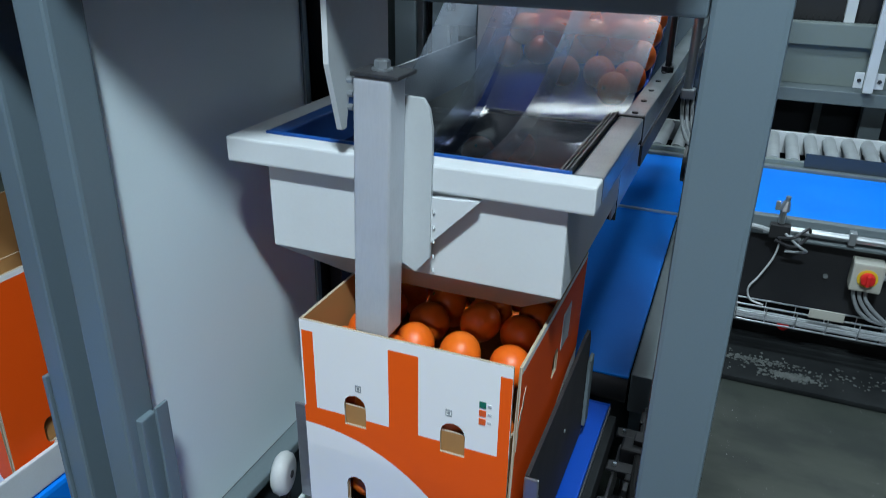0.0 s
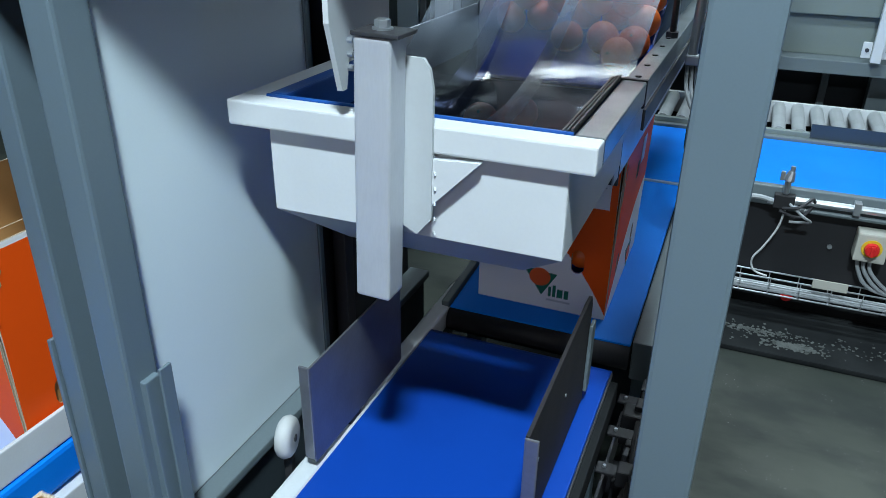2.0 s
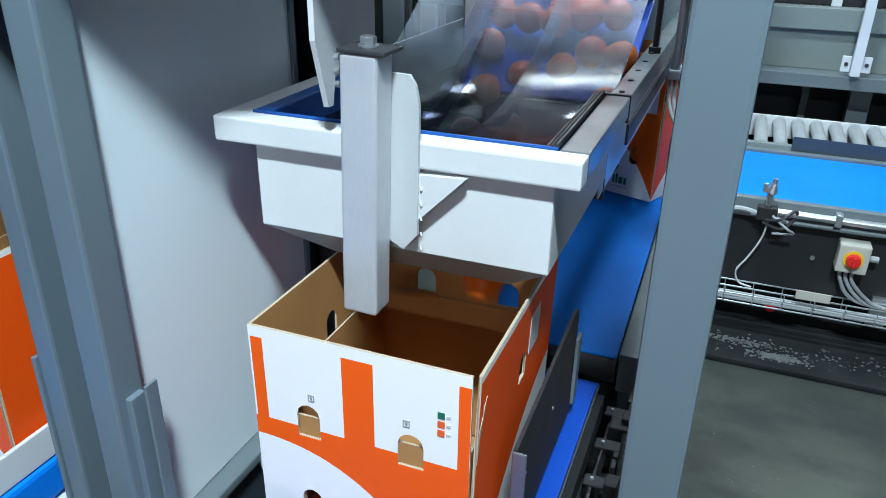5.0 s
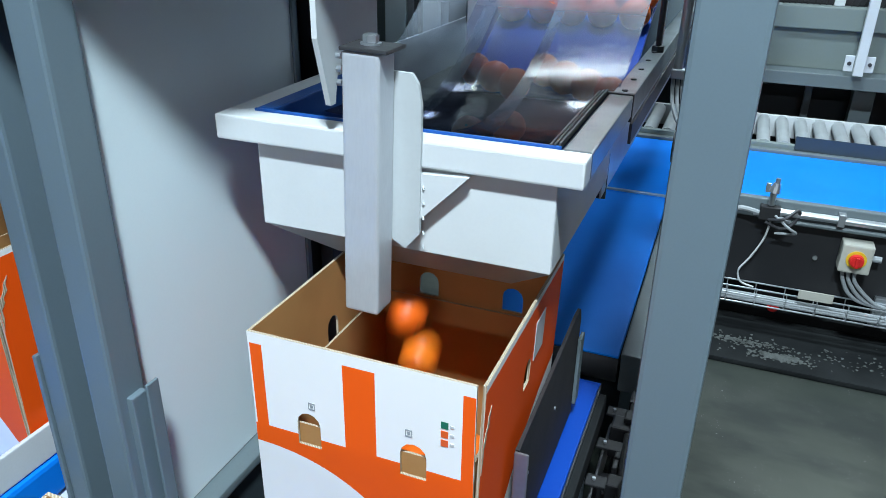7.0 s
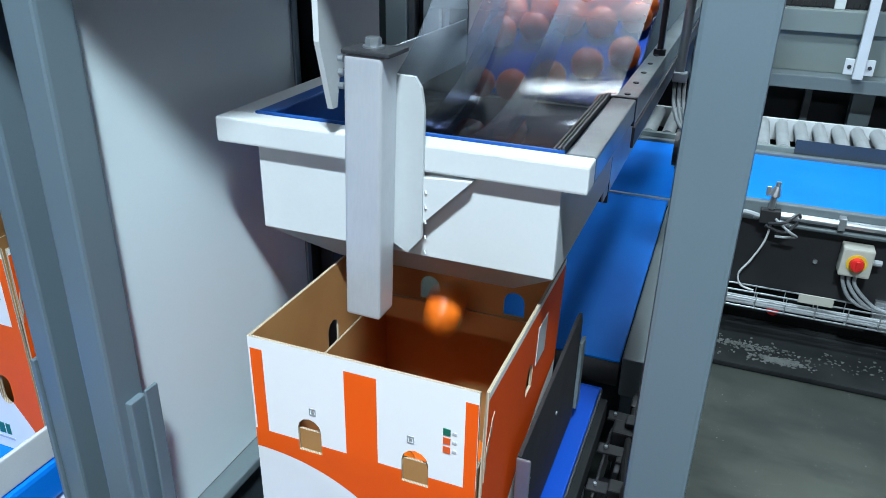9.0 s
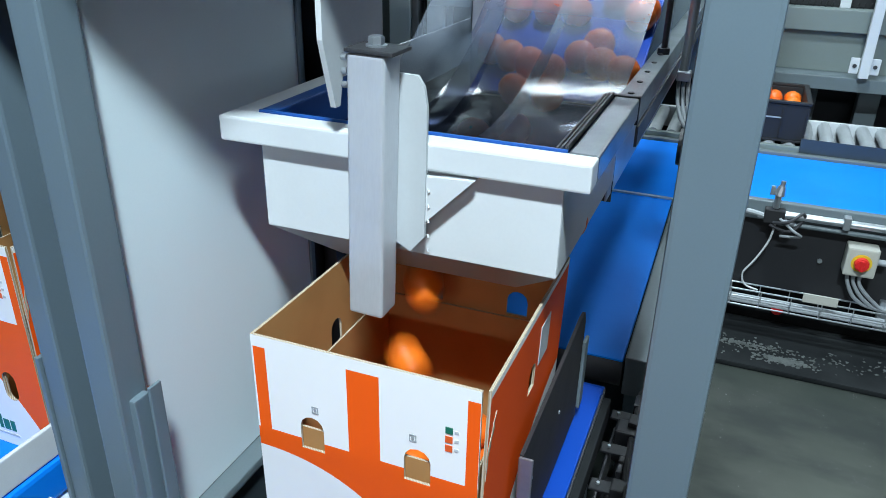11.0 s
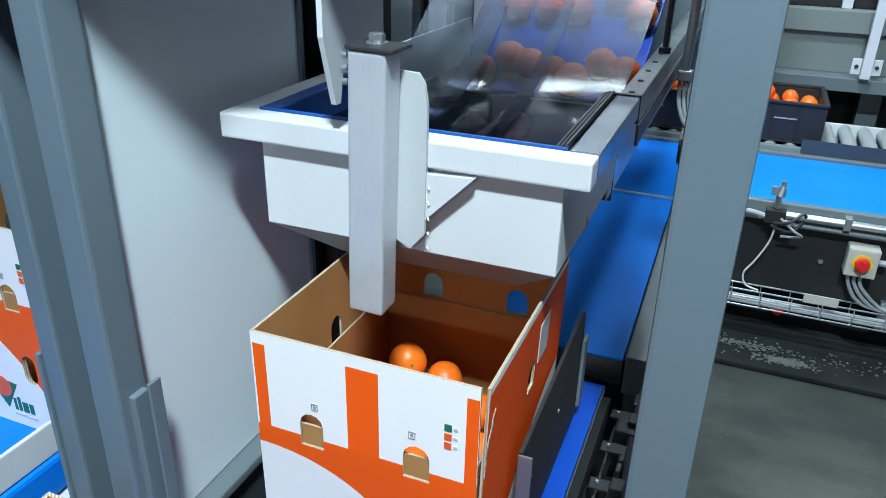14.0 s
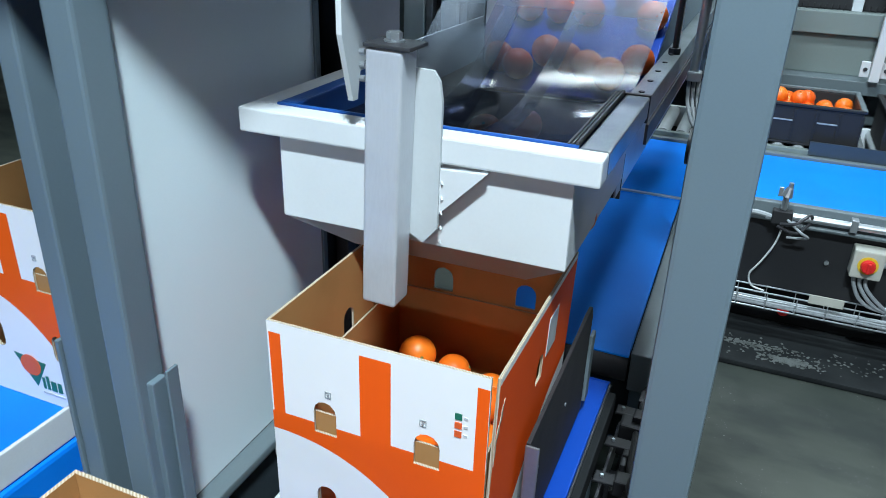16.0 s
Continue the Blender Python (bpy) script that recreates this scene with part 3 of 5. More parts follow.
def build_feeder():
    f = thing("feeder_conveyor", pose(0.006, 0, 0.005), "inclined feeder with stainless sides and a blue belt", "conveyor")
    ang = math.degrees(math.atan(FEED_K))
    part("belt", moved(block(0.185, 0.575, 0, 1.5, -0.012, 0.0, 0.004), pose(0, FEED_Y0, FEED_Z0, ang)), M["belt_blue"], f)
    part("drum", rod((0.185, FEED_Y0 + 0.02, FEED_Z0 - 0.04), (0.575, FEED_Y0 + 0.02, FEED_Z0 - 0.04), 0.034, 24), M["steel"], f, smooth=True)
    # added plate; the shade at the hopper mouth is put into its black
    bm = bmesh.new()
    bm.faces.new([bm.verts.new(p) for p in ((0.04, 0.47, 0.995), (0.574, 0.47, 0.995), (0.574, 0.69, 1.11), (0.04, 0.69, 1.11))])
    bmesh.ops.solidify(bm, geom=bm.faces[:], thickness=0.004)
    part("chute", bm, M["black"], f)
    part("right_rail", block(0.580, 0.622, 0.434, 2.3, 1.152, 1.199, 0.003), M["brushed"], f)
    part("joint_plate", block(0.574, 0.624, 0.426, 0.438, 1.15, 1.204, 0.002), M["dark_steel"], f)
    part("left_rail", block(0.004, 0.030, 0.424, 2.3, 1.165, 1.2, 0.003), M["matte_steel"], f)
    bm = bmesh.new()
    bm.faces.new([bm.verts.new(p) for p in ((0.037, 0.46, 1.10), (0.037, 1.5, 1.10), (0.18, 1.5, 1.10), (0.18, 0.70, 1.10))])
    bmesh.ops.solidify(bm, geom=bm.faces[:], thickness=0.004)
    part("side_shelf", bm, M["dark_steel"], f)
    part("inner_plate", block(0.180, 0.184, 0.72, 1.7, 1.08, 1.75, 0.001), M["matte_steel"], f)
    part("left_plate", block(0.031, 0.036, 0.40, 2.3, 0.96, 1.22, 0.0015), M["matte_steel"], f)
    part("right_plate", block(0.576, 0.580, 0.45, 2.3, 0.98, 1.17, 0.0015), M["steel"], f)
    for k in range(6):
        part("screw", rod((0.600, 0.47 + 0.11 * k, 1.1985), (0.600, 0.47 + 0.11 * k, 1.2015), 0.006, 8), M["dark_steel"], f)
    part("stud", rod((0.605, 0.93, 1.19), (0.605, 0.93, 1.42), 0.007, 10), M["dark_steel"], f)
    part("nut", rod((0.605, 0.93, 1.199), (0.605, 0.93, 1.213), 0.016, 6), M["dark_steel"], f)
    part("stud", rod((0.017, 0.99, 1.19), (0.017, 0.99, 1.30), 0.007, 10), M["steel"], f)
    part("rail_flange", block(0.6225, 0.628, 0.42, 2.2, 1.11, 1.150, 0.001), M["dark_steel"], f)
    for x, y in ((0.70, 2.0), (-0.03, 2.0)):
        part("leg", block(x - 0.03, x + 0.03, y - 0.03, y + 0.03, 0.0, 1.15, 0.004), M["frame_grey"], f)
    return f


build_feeder()


STRIP_TOP = (1.02, 1.60)


def build_strips():
    """Clear strips that drape over the fruit at the feeder's mouth, each a curved sheet that swings on the bar."""
    made = []
    prof = [(1.02, 1.60), (0.99, 1.51), (0.93, 1.425), (0.85, 1.35), (0.75, 1.28), (0.65, 1.22), (0.54, 1.170), (0.43, 1.138), (0.32, 1.122), (0.22, 1.120), (0.14, 1.128)]
    for k, (x0, x1, lift, end, slant) in enumerate([(0.045, 0.235, 0.010, 10, 0.04), (0.215, 0.415, 0.0, 10, -0.01), (0.395, 0.605, 0.012, 11, -0.035)]):
        bm = bmesh.new()
        rows = []
        n = 10
        pts = prof[:end]
        fine = []
        for i in range(len(pts) - 1):
            p0, p1, p2, p3 = (Vector(pts[min(max(q, 0), len(pts) - 1)]) for q in (i - 1, i, i + 1, i + 2))
            for q in range(6):
                t = q / 6
                fine.append(tuple(0.5 * (2 * p1 + (p2 - p0) * t + (2 * p0 - 5 * p1 + 4 * p2 - p3) * t * t + (3 * p1 - p0 - 3 * p2 + p3) * t**3)))
        fine.append(pts[-1])
        for r, (y, z) in enumerate(fine):
            far = r / len(fine)
            row = []
            for j in range(n + 1):
                q = j / n
                wave = 0.002 * far * math.sin(3.2 * q + 1.9 * k + 5 * y) + 0.014 * far * far * (2 * q - 1) ** 2
                row.append(bm.verts.new((x0 + (x1 - x0) * q - (x0 + x1) / 2 + slant * far, y - STRIP_TOP[0] + 0.05 * far * math.sin(2.2 * q + k), z - STRIP_TOP[1] + lift + wave)))
            rows.append(row)
        for a, b in zip(rows, rows[1:]):
            for j in range(n):
                bm.faces.new((a[j], a[j + 1], b[j + 1], b[j]))
        bmesh.ops.smooth_vert(bm, verts=bm.verts[:], factor=0.5, use_axis_x=False, use_axis_y=True, use_axis_z=True)
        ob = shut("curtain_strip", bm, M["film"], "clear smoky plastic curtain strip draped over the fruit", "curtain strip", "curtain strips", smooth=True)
        half = (x1 - x0) / 2
        part("top_clamp", block(-half, half, -0.006, 0.004, lift - 0.012, lift + 0.016, 0.002), M["steel"], ob, "steel clamp on the bar")
        ob.matrix_world = pose((x0 + x1) / 2, *STRIP_TOP)
        made.append((ob, (x0 + x1) / 2))
    bar = thing("curtain_bar", pose(0, 0, 0), "round steel bar that holds the curtain strips", "bar")
    part("bar", rod((0.01, 1.03, 1.605), (0.60, 1.03, 1.605), 0.008, 12), M["steel"], bar)
    for x in (0.012, 0.603):
        part("upright", block(x - 0.008, x + 0.008, 1.02, 1.04, 1.19, 1.615, 0.002), M["steel"], bar)
    return made


strips = build_strips()


# ---------------------------------------------------------------- the lane under the hopper
def build_lane():
    c = thing("lane_conveyor", pose(0, 0, 0), "low conveyor with a blue belt and a white side rail", "conveyor")
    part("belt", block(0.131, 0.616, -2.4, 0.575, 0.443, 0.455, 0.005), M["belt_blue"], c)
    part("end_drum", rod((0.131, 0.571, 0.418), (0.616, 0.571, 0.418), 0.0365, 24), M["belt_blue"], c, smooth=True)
    part("side_rail", block(0.082, 0.130, -2.4, 0.87, 0.39, 0.452, 0.012, seg=3), M["rail_white"], c)
    part("side_rail", block(0.6185, 0.640, -2.4, 0.55, 0.38, 0.447, 0.004), M["sill_black"], c)
    part("rail_lip", block(0.6175, 0.622, -2.4, 0.57, 0.4475, 0.457, 0.001), M["dark_steel"], c)
    part("bed", block(0.14, 0.612, -2.4, 0.52, 0.36, 0.440), M["dark_steel"], c)
    for x in (0.16, 0.59):
        for y in (-2.2, -0.9, 0.5):
            part("leg", block(x - 0.025, x + 0.025, y - 0.025, y + 0.025, 0, 0.36, 0.003), M["frame_grey"], c)
    g = thing("lane_guide", pose(0, 0, 0), "bent grey steel guide plate along the low conveyor", "guide plate", "lane guides")
    part("plate", block(0.124, 0.129, 0.0, 0.40, 0.470, 0.700, 0.002), M["guide_steel"], g)
    part("front_flange", block(0.106, 0.130, -0.006, -0.001, 0.480, 0.703, 0.003), M["guide_steel"], g)
    part("bracket", block(0.095, 0.123, 0.15, 0.20, 0.43, 0.56, 0.002), M["dark_steel"], g)
    g = thing("lane_guide", pose(0, 0, 0), "dark worn guide plate along the low conveyor", "guide plate", "lane guides")
    out = [(-0.048, 0.470), (0.425, 0.470), (0.430, 0.715), (0.415, 0.744), (0.375, 0.748), (0.30, 0.742), (-0.048, 0.722)]
    part("plate", sheet(out, [], 0.007, pose(0.5765, 0, 0, 0, 0, 90)), M["guide_dark"], g)
    part("end_bracket", block(0.578, 0.586, 0.410, 0.445, 0.500, 0.672, 0.002), M["conveyor_grey"], g)
    part("front_flange", block(0.569, 0.594, -0.054, -0.049, 0.457, 0.721, 0.003), M["guide_steel"], g)
    for y, z in ((0.02, 0.62), (0.22, 0.62)):
        part("bolt", rod((0.5765, y, z), (0.579, y, z), 0.004, 8), M["steel"], g)
    wl = thing("guide_wheel", pose(0.058, 0.005, 0.508, 0, 0, 14), "white plastic guide wheel beside the lane", "wheel")
    part("wheel", lathe([(-0.016, 0.001), (-0.017, 0.026), (-0.016, 0.034), (-0.011, 0.041), (0.0, 0.045), (0.011, 0.041), (0.016, 0.034), (0.017, 0.026), (0.016, 0.001)]), M["wheel_white"], wl, smooth=True)
    part("hub", rod((0.0172, 0, 0), (0.019, 0, 0), 0.008, 12), M["dark_steel"], wl)
    part("stem", block(-0.008, 0.008, -0.012, 0.012, -0.20, -0.048, 0.002), M["dark_steel"], wl)
    return c


build_lane()


def build_rise():
    c = thing("transfer_conveyor", pose(0, 0, 0), "slightly rising conveyor with a blue belt behind the hopper", "conveyor")
    part("belt", moved(block(0.131, 0.640, 0, 1.022, -0.012, 0, 0.005), pose(0, 0.715, 0.455, 4.86)), M["belt_pale"], c)
    # drum in black: the shade at the belt's near end is in its colour
    part("front_drum", rod((0.131, 0.722, 0.415), (0.640, 0.722, 0.415), 0.036, 24), M["black"], c, smooth=True)
    part("side_rail", moved(block(0.645, 0.70, 0, 1.022, -0.11, 0.012, 0.004), pose(0, 0.715, 0.455, 4.86)), M["conveyor_grey"], c)
    part("side_rail", moved(block(0.105, 0.128, 0, 1.022, -0.11, 0.012, 0.004), pose(0, 0.715, 0.455, 4.86)), M["conveyor_grey"], c)
    part("rail_edge", moved(block(0.700, 0.712, 0.0, 1.022, -0.02, 0.02, 0.002), pose(0, 0.715, 0.455, 4.86)), M["wire"], c)
    for y in (0.85, 1.55):
        for x in (0.17, 0.67):
            part("leg", block(x - 0.025, x + 0.025, y - 0.025, y + 0.025, 0, 0.38, 0.003), M["frame_grey"], c)
    part("seam_strip", block(0.125, 0.655, 1.737, 1.752, 0.52, 0.546, 0.002), M["wire"], c)
    return c


build_rise()


# ---------------------------------------------------------------- the cross conveyor and the roller track
def build_cross():
    c = thing("cross_conveyor", pose(0, 0, 0), "long cross conveyor with a blue belt and dark grey side plates", "conveyor")
    part("belt", block(0.125, 0.700, 1.7525, 2.50, 0.526, 0.540, 0.004), M["belt_pale"], c)
    part("belt", block(0.702, 8.6, 1.90, 2.50, 0.526, 0.540, 0.004), M["belt_pale"], c)
    part("side_plate", block(0.73, 8.6, 1.862, 1.897, 0.470, 0.545, 0.004), M["conveyor_grey"], c)
    part("side_plate", block(0.125, 8.6, 2.503, 2.540, 0.44, 0.552, 0.004), M["conveyor_grey"], c)
    part("apron", block(0.73, 8.6, 1.885, 1.897, 0.19, 0.468, 0.003), M["black"], c)
    part("floor_sill", block(0.73, 8.6, 1.555, 1.928, 0.0, 0.022, 0.006), M["sill_black"], c)
    part("lower_apron", block(0.73, 8.6, 1.93, 1.945, 0.02, 0.188, 0.003), M["sill_black"], c)
    for i in range(7):
        x = 0.85 + 1.25 * i
        part("leg", block(x - 0.03, x + 0.03, 2.10, 2.16, 0, 0.526, 0.004), M["frame_grey"], c)
    rail = shut("conduit_rail", rod((1.02, 1.845, 0.508), (8.5, 1.845, 0.508), 0.014, 14), M["wire"], "bright steel tube along the conveyor side", "tube")
    for i in range(6):
        x = 1.24 + 0.9 * i
        part("clamp", block(x - 0.012, x + 0.012, 1.826, 1.864, 0.488, 0.535, 0.003), M["steel"], rail)
    part("lower_tube", rod((1.02, 1.850, 0.472), (8.5, 1.850, 0.472), 0.009, 10), M["conveyor_grey"], rail)
    v = thing("air_valve", pose(1.0, 1.84, 0.56), "small chrome air valve on a black block", "valve")
    part("body", rod((0, 0, -0.03), (0, 0, 0.022), 0.012, 10, bev=0.003), M["wire"], v)
    part("head", rod((0, 0, 0.022), (0.006, 0, 0.058), 0.022, 10, r2=0.012, bev=0.002), M["steel"], v)
    part("knob", rod((0.006, 0, 0.058), (0.007, 0, 0.076), 0.009, 10), M["steel"], v)
    part("handle", block(-0.030, -0.014, -0.004, 0.004, 0.02, 0.055, 0.002), M["wire"], v)
    part("block", block(-0.035, 0.035, -0.018, 0.02, -0.085, -0.032, 0.004), M["black"], v)
    part("fitting", rod((-0.035, 0, -0.065), (-0.055, 0, -0.065), 0.010, 10), M["steel"], v)
    part("fitting", rod((0.035, 0, -0.075), (0.075, 0, -0.085), 0.010, 10), M["steel"], v)
    part("hose", hose([(0.0, -0.02, -0.08), (0.05, -0.045, -0.06), (0.09, -0.02, -0.03), (0.10, 0, -0.06), (0.06, -0.01, -0.11), (-0.01, -0.02, -0.09)], 0.006), M["dark_steel"], v)
    part("hose", hose([(0.02, -0.02, -0.06), (0.07, -0.05, -0.09), (0.10, -0.02, -0.12), (0.03, -0.015, -0.13)], 0.005), M["cable_grey"], v)
    part("air_hose", hose([(-0.03, 0, -0.065), (-0.10, 0, -0.055), (-0.17, 0, -0.08), (-0.22, 0.01, -0.16)], 0.010), M["cable_grey"], v)
    cb = shut("hanging_cable", hose([(1.01, 1.835, 0.49), (1.0, 1.835, 0.40), (0.965, 1.84, 0.31), (0.935, 1.845, 0.25), (0.95, 1.85, 0.20), (1.0, 1.85, 0.185)], 0.004), M["cable_white"], "thin white cable hanging down the conveyor side", "cable", smooth=True)
    s = thing("emergency_switch", pose(1.314, 1.855, 0.380), "beige switch box with a red knob on a yellow plate", "switch")
    part("box", block(-0.052, 0.052, -0.045, 0.028, -0.055, 0.055, 0.007), M["plastic_beige"], s)
    part("plate", rod((0, -0.0455, 0), (0, -0.0485, 0), 0.034, 24), M["yellow"], s)
    part("knob", rod((0, -0.049, 0), (0, -0.070, 0), 0.026, 24, r2=0.022, bev=0.003), M["red"], s, smooth=False)
    part("grip", block(-0.006, 0.006, -0.079, -0.0705, -0.020, 0.020, 0.003), M["red"], s)
    part("gland", rod((0.053, -0.01, 0.0), (0.085, -0.01, 0.0), 0.012, 10), M["cable_grey"], s)
    for k in range(3):
        part("cable", hose([(-0.03 + 0.022 * k, -0.01, -0.056), (-0.02 + 0.02 * k, -0.012, -0.10), (0.02 + 0.03 * k, -0.01, -0.16), (0.10 + 0.02 * k, 0.0, -0.19), (0.35, 0.0, -0.205)], 0.007), M["cable_grey"], s)
    b = thing("small_bolt", pose(1.19, 1.882, 0.335), "small steel bolt head on the black apron", "bolt")
    part("head", rod((0, 0, 0), (0, -0.008, 0), 0.009, 6), M["wire"], b)
    t = thing("cable_tray", pose(0, 1.80, 0), "wire basket cable tray with cables along the conveyor foot", "cable tray")
    for dy, z in ((0, 0.215), (0.0, 0.185), (0.0, 0.150), (0.045, 0.150), (0.09, 0.150), (0.09, 0.20)):
        part("long_wire", rod((0.74, dy - 0.03, z), (8.4, dy - 0.03, z), 0.0035, 6), M["wire"], t)
    for i in range(70):
        x = 0.80 + 0.105 * i
        own = hose([(x, -0.032, 0.217), (x, -0.033, 0.160), (x, -0.020, 0.147), (x, 0.05, 0.147), (x, 0.062, 0.20)], 0.002, 5)
        part("cross_wire", own, M["wire"], t)
    part("tray_cable", hose([(0.74, 0.0, 0.162), (1.6, 0.01, 0.160), (3.0, 0.0, 0.162), (8.3, 0.0, 0.16)], 0.009), M["cable_grey"], t)
    part("tray_cable", hose([(0.74, 0.03, 0.162), (1.5, 0.025, 0.163), (3.0, 0.03, 0.162), (8.3, 0.03, 0.16)], 0.007), M["cable_grey"], t)
    part("tray_cable", hose([(0.74, -0.02, 0.160), (1.5, -0.015, 0.160), (3.0, -0.01, 0.162), (8.3, -0.01, 0.16)], 0.006), M["cable_grey"], t)
    part("marker_plate", block(1.150, 1.268, -0.0395, -0.0345, 0.212, 0.248, 0.002), M["plastic_beige"], t)
    for x in (1.45, 3.5, 5.5):
        part("hanger", block(x - 0.03, x + 0.03, 0.062, 0.088, 0.10, 0.22, 0.003), M["wire"], t)
    bm = bmesh.new()
    r3 = random.Random(8)
    for k in range(760):
        own = bmesh.new()
        bmesh.ops.create_icosphere(own, subdivisions=1, radius=0.0025 + 0.006 * r3.random() ** 2)
        for v in own.verts:
            v.co *= r3.uniform(0.6, 1.3)
            v.co.z *= 0.35
        if k < 330:
            px, py = r3.gauss(1.13, 0.045), r3.gauss(1.632, 0.013)
        elif k < 540:
            px, py = r3.gauss(0.99, 0.06), r3.gauss(1.70, 0.012)
        else:
            px, py = r3.uniform(0.90, 1.75), r3.gauss(1.69, 0.04)
        own.transform(Matrix.Translation((px, py, 0.0235)))
        joined(bm, own)
    shut("dried_debris", bm, M["floor_crumb"], "pale dried crumbs of debris on the dark sill", "debris", kind="stuff")
    r = thing("red_lamp_cap", pose(1.09, 1.925, 0.085), "dull red round cap under the cable tray", "cap")
    part("cap", rod((0, 0, 0), (0, -0.02, 0), 0.022, 16, bev=0.003), M["red"], r)


build_cross()


def build_rollers():
    t = thing("roller_track", pose(0, 0, 0), "roller conveyor with steel rollers behind the blue belt", "roller conveyor")
    part("near_rail", block(-5.0, 8.6, 2.542, 2.575, 0.47, 0.572, 0.003), M["machine_grey"], t)
    part("far_rail", block(-5.0, 8.6, 3.045, 3.075, 0.47, 0.577, 0.003), M["rail_white"], t)
    roller = part("roller", rod((0, 2.577, 0.549), (0, 3.043, 0.549), 0.030, 20), M["roller_steel"], t)
    roller.location.x = -4.9
    for i in range(1, 158):
        more = new("roller", roller.data)
        more.parent = t
        more.location.x = -4.9 + 0.085 * i
    for i in range(11):
        x = -4.7 + 1.3 * i
        part("leg", block(x - 0.03, x + 0.03, 2.75, 2.81, 0, 0.50, 0.004), M["frame_grey"], t)
    g = thing("guard_strip", pose(0, 0, 0), "dark grey guard plate in front of the rollers", "guard plate")
    out = [(0, 0), (1.2, -0.04), (6.0, -0.04), (6.0, 0.05), (1.2, 0.052), (0.0, 0.060)]
    part("plate", sheet(out, [], 0.006, pose(1.09, 2.534, 0.556)), M["dark_panel"], g)
    return t


build_rollers()


def build_rear_machine():
    m = thing("sorting_machine", pose(0, 0, 0), "grey-green machine housing with white uprights behind the rollers", "machine")
    part("shelf_beam", block(0.2, 8.6, 3.10, 3.40, 0.725, 0.790, 0.004), M["conveyor_grey"], m)
    part("upper_panel", block(0.2, 8.6, 3.24, 3.27, 0.79, 0.99, 0.003), M["machine_grey"], m)
    part("upper_ledge", block(0.2, 8.6, 3.20, 3.30, 0.985, 1.09, 0.004), M["machine_grey"], m)
    part("back_plate", block(0.2, 8.6, 3.60, 3.64, 0.0, 0.74, 0.003), M["dark_panel"], m)
    part("kick_plate", block(0.2, 8.6, 3.08, 3.10, 0.0, 0.47, 0.003), M["black"], m)
    part("top_case", block(0.2, 8.6, 3.32, 3.9, 1.09, 2.3, 0.005), M["black"], m)
    for i in range(6):
        x = 1.17 + 1.2 * i
        part("stay", block(x - 0.018, x + 0.018, 3.40, 3.44, 0.0, 0.73, 0.003), M["conveyor_grey"], m)
    for i in range(6):
        x = 1.42 + 1.2 * i
        part("column", block(x - 0.05, x + 0.05, 3.30, 3.40, 0.0, 0.725, 0.004), M["conveyor_grey"], m)
    for i in range(6):
        x = 1.335 + 1.15 * i
        up = part("upright", block(x - 0.022, x + 0.022, 3.055, 3.095, 0.800, 2.3, 0.004), M["rail_white"], m)
        part("foot", block(x - 0.065, x - 0.024, 3.085, 3.097, 0.815, 0.890, 0.004), M["rail_white"], up)
        part("foot", block(x + 0.024, x + 0.065, 3.085, 3.097, 0.815, 0.890, 0.004), M["rail_white"], up)
        part("bolt", rod((x - 0.044, 3.085, 0.853), (x - 0.044, 3.078, 0.853), 0.010, 6), M["dark_steel"], up)
        part("bolt", rod((x + 0.044, 3.085, 0.853), (x + 0.044, 3.078, 0.853), 0.010, 6), M["dark_steel"], up)
    for i in range(8):
        x = 0.78 + 0.43 * i
        part("rear_upright", block(x - 0.024, x + 0.024, 3.27, 3.318, 1.0905, 2.3, 0.004), M["rail_white"], m)
    for i in range(60):
        x = 0.9 + 0.028 * i
        part("bristle", rod((x, 3.29, 1.0905), (x + 0.006, 3.285, 1.118), 0.004, 5), M["rubber"], m)
    return m


build_rear_machine()


# ---------------------------------------------------------------- upper rear of the station
def build_upper():
    u = thing("machine_door", pose(0, 0, 0), "grey steel machine door with dark glazing behind the hopper", "machine door")
    part("stile", block(-0.17, -0.135, 0.47, 0.51, 1.12, 2.3, 0.003), M["frame_grey"], u)
    part("dark_pane", block(-0.135, 0.0, 0.50, 0.505, 1.145, 2.3, 0.001), M["black"], u)
    part("sill", block(-0.17, 0.0, 0.47, 0.51, 1.12, 1.145, 0.002), M["frame_grey"], u)
    part("stile", block(-0.16, -0.095, 1.0, 1.06, 1.0, 2.3, 0.003), M["panel_white"], u)
    part("stile", block(-0.09, -0.07, 1.0, 1.04, 1.0, 2.3, 0.003), M["steel"], u)
    part("dark_pane", block(-0.07, -0.045, 1.03, 1.035, 1.0, 2.3, 0.001), M["black"], u)
    part("stile", block(-0.044, 0.003, 1.0, 1.04, 1.0, 2.3, 0.003), M["panel_white"], u)
    part("rear_sheet", block(-0.5, -0.165, 1.02, 1.05, 1.0, 2.3, 0.003), M["machine_grey"], u)
    b = thing("rear_housing", pose(0, 0, 0), "dark grey housing behind the feeder", "housing")
    part("sheet", block(-0.4, 0.75, 2.35, 2.40, 0.9, 2.3, 0.004), M["conveyor_grey"], b)
    return u


build_upper()


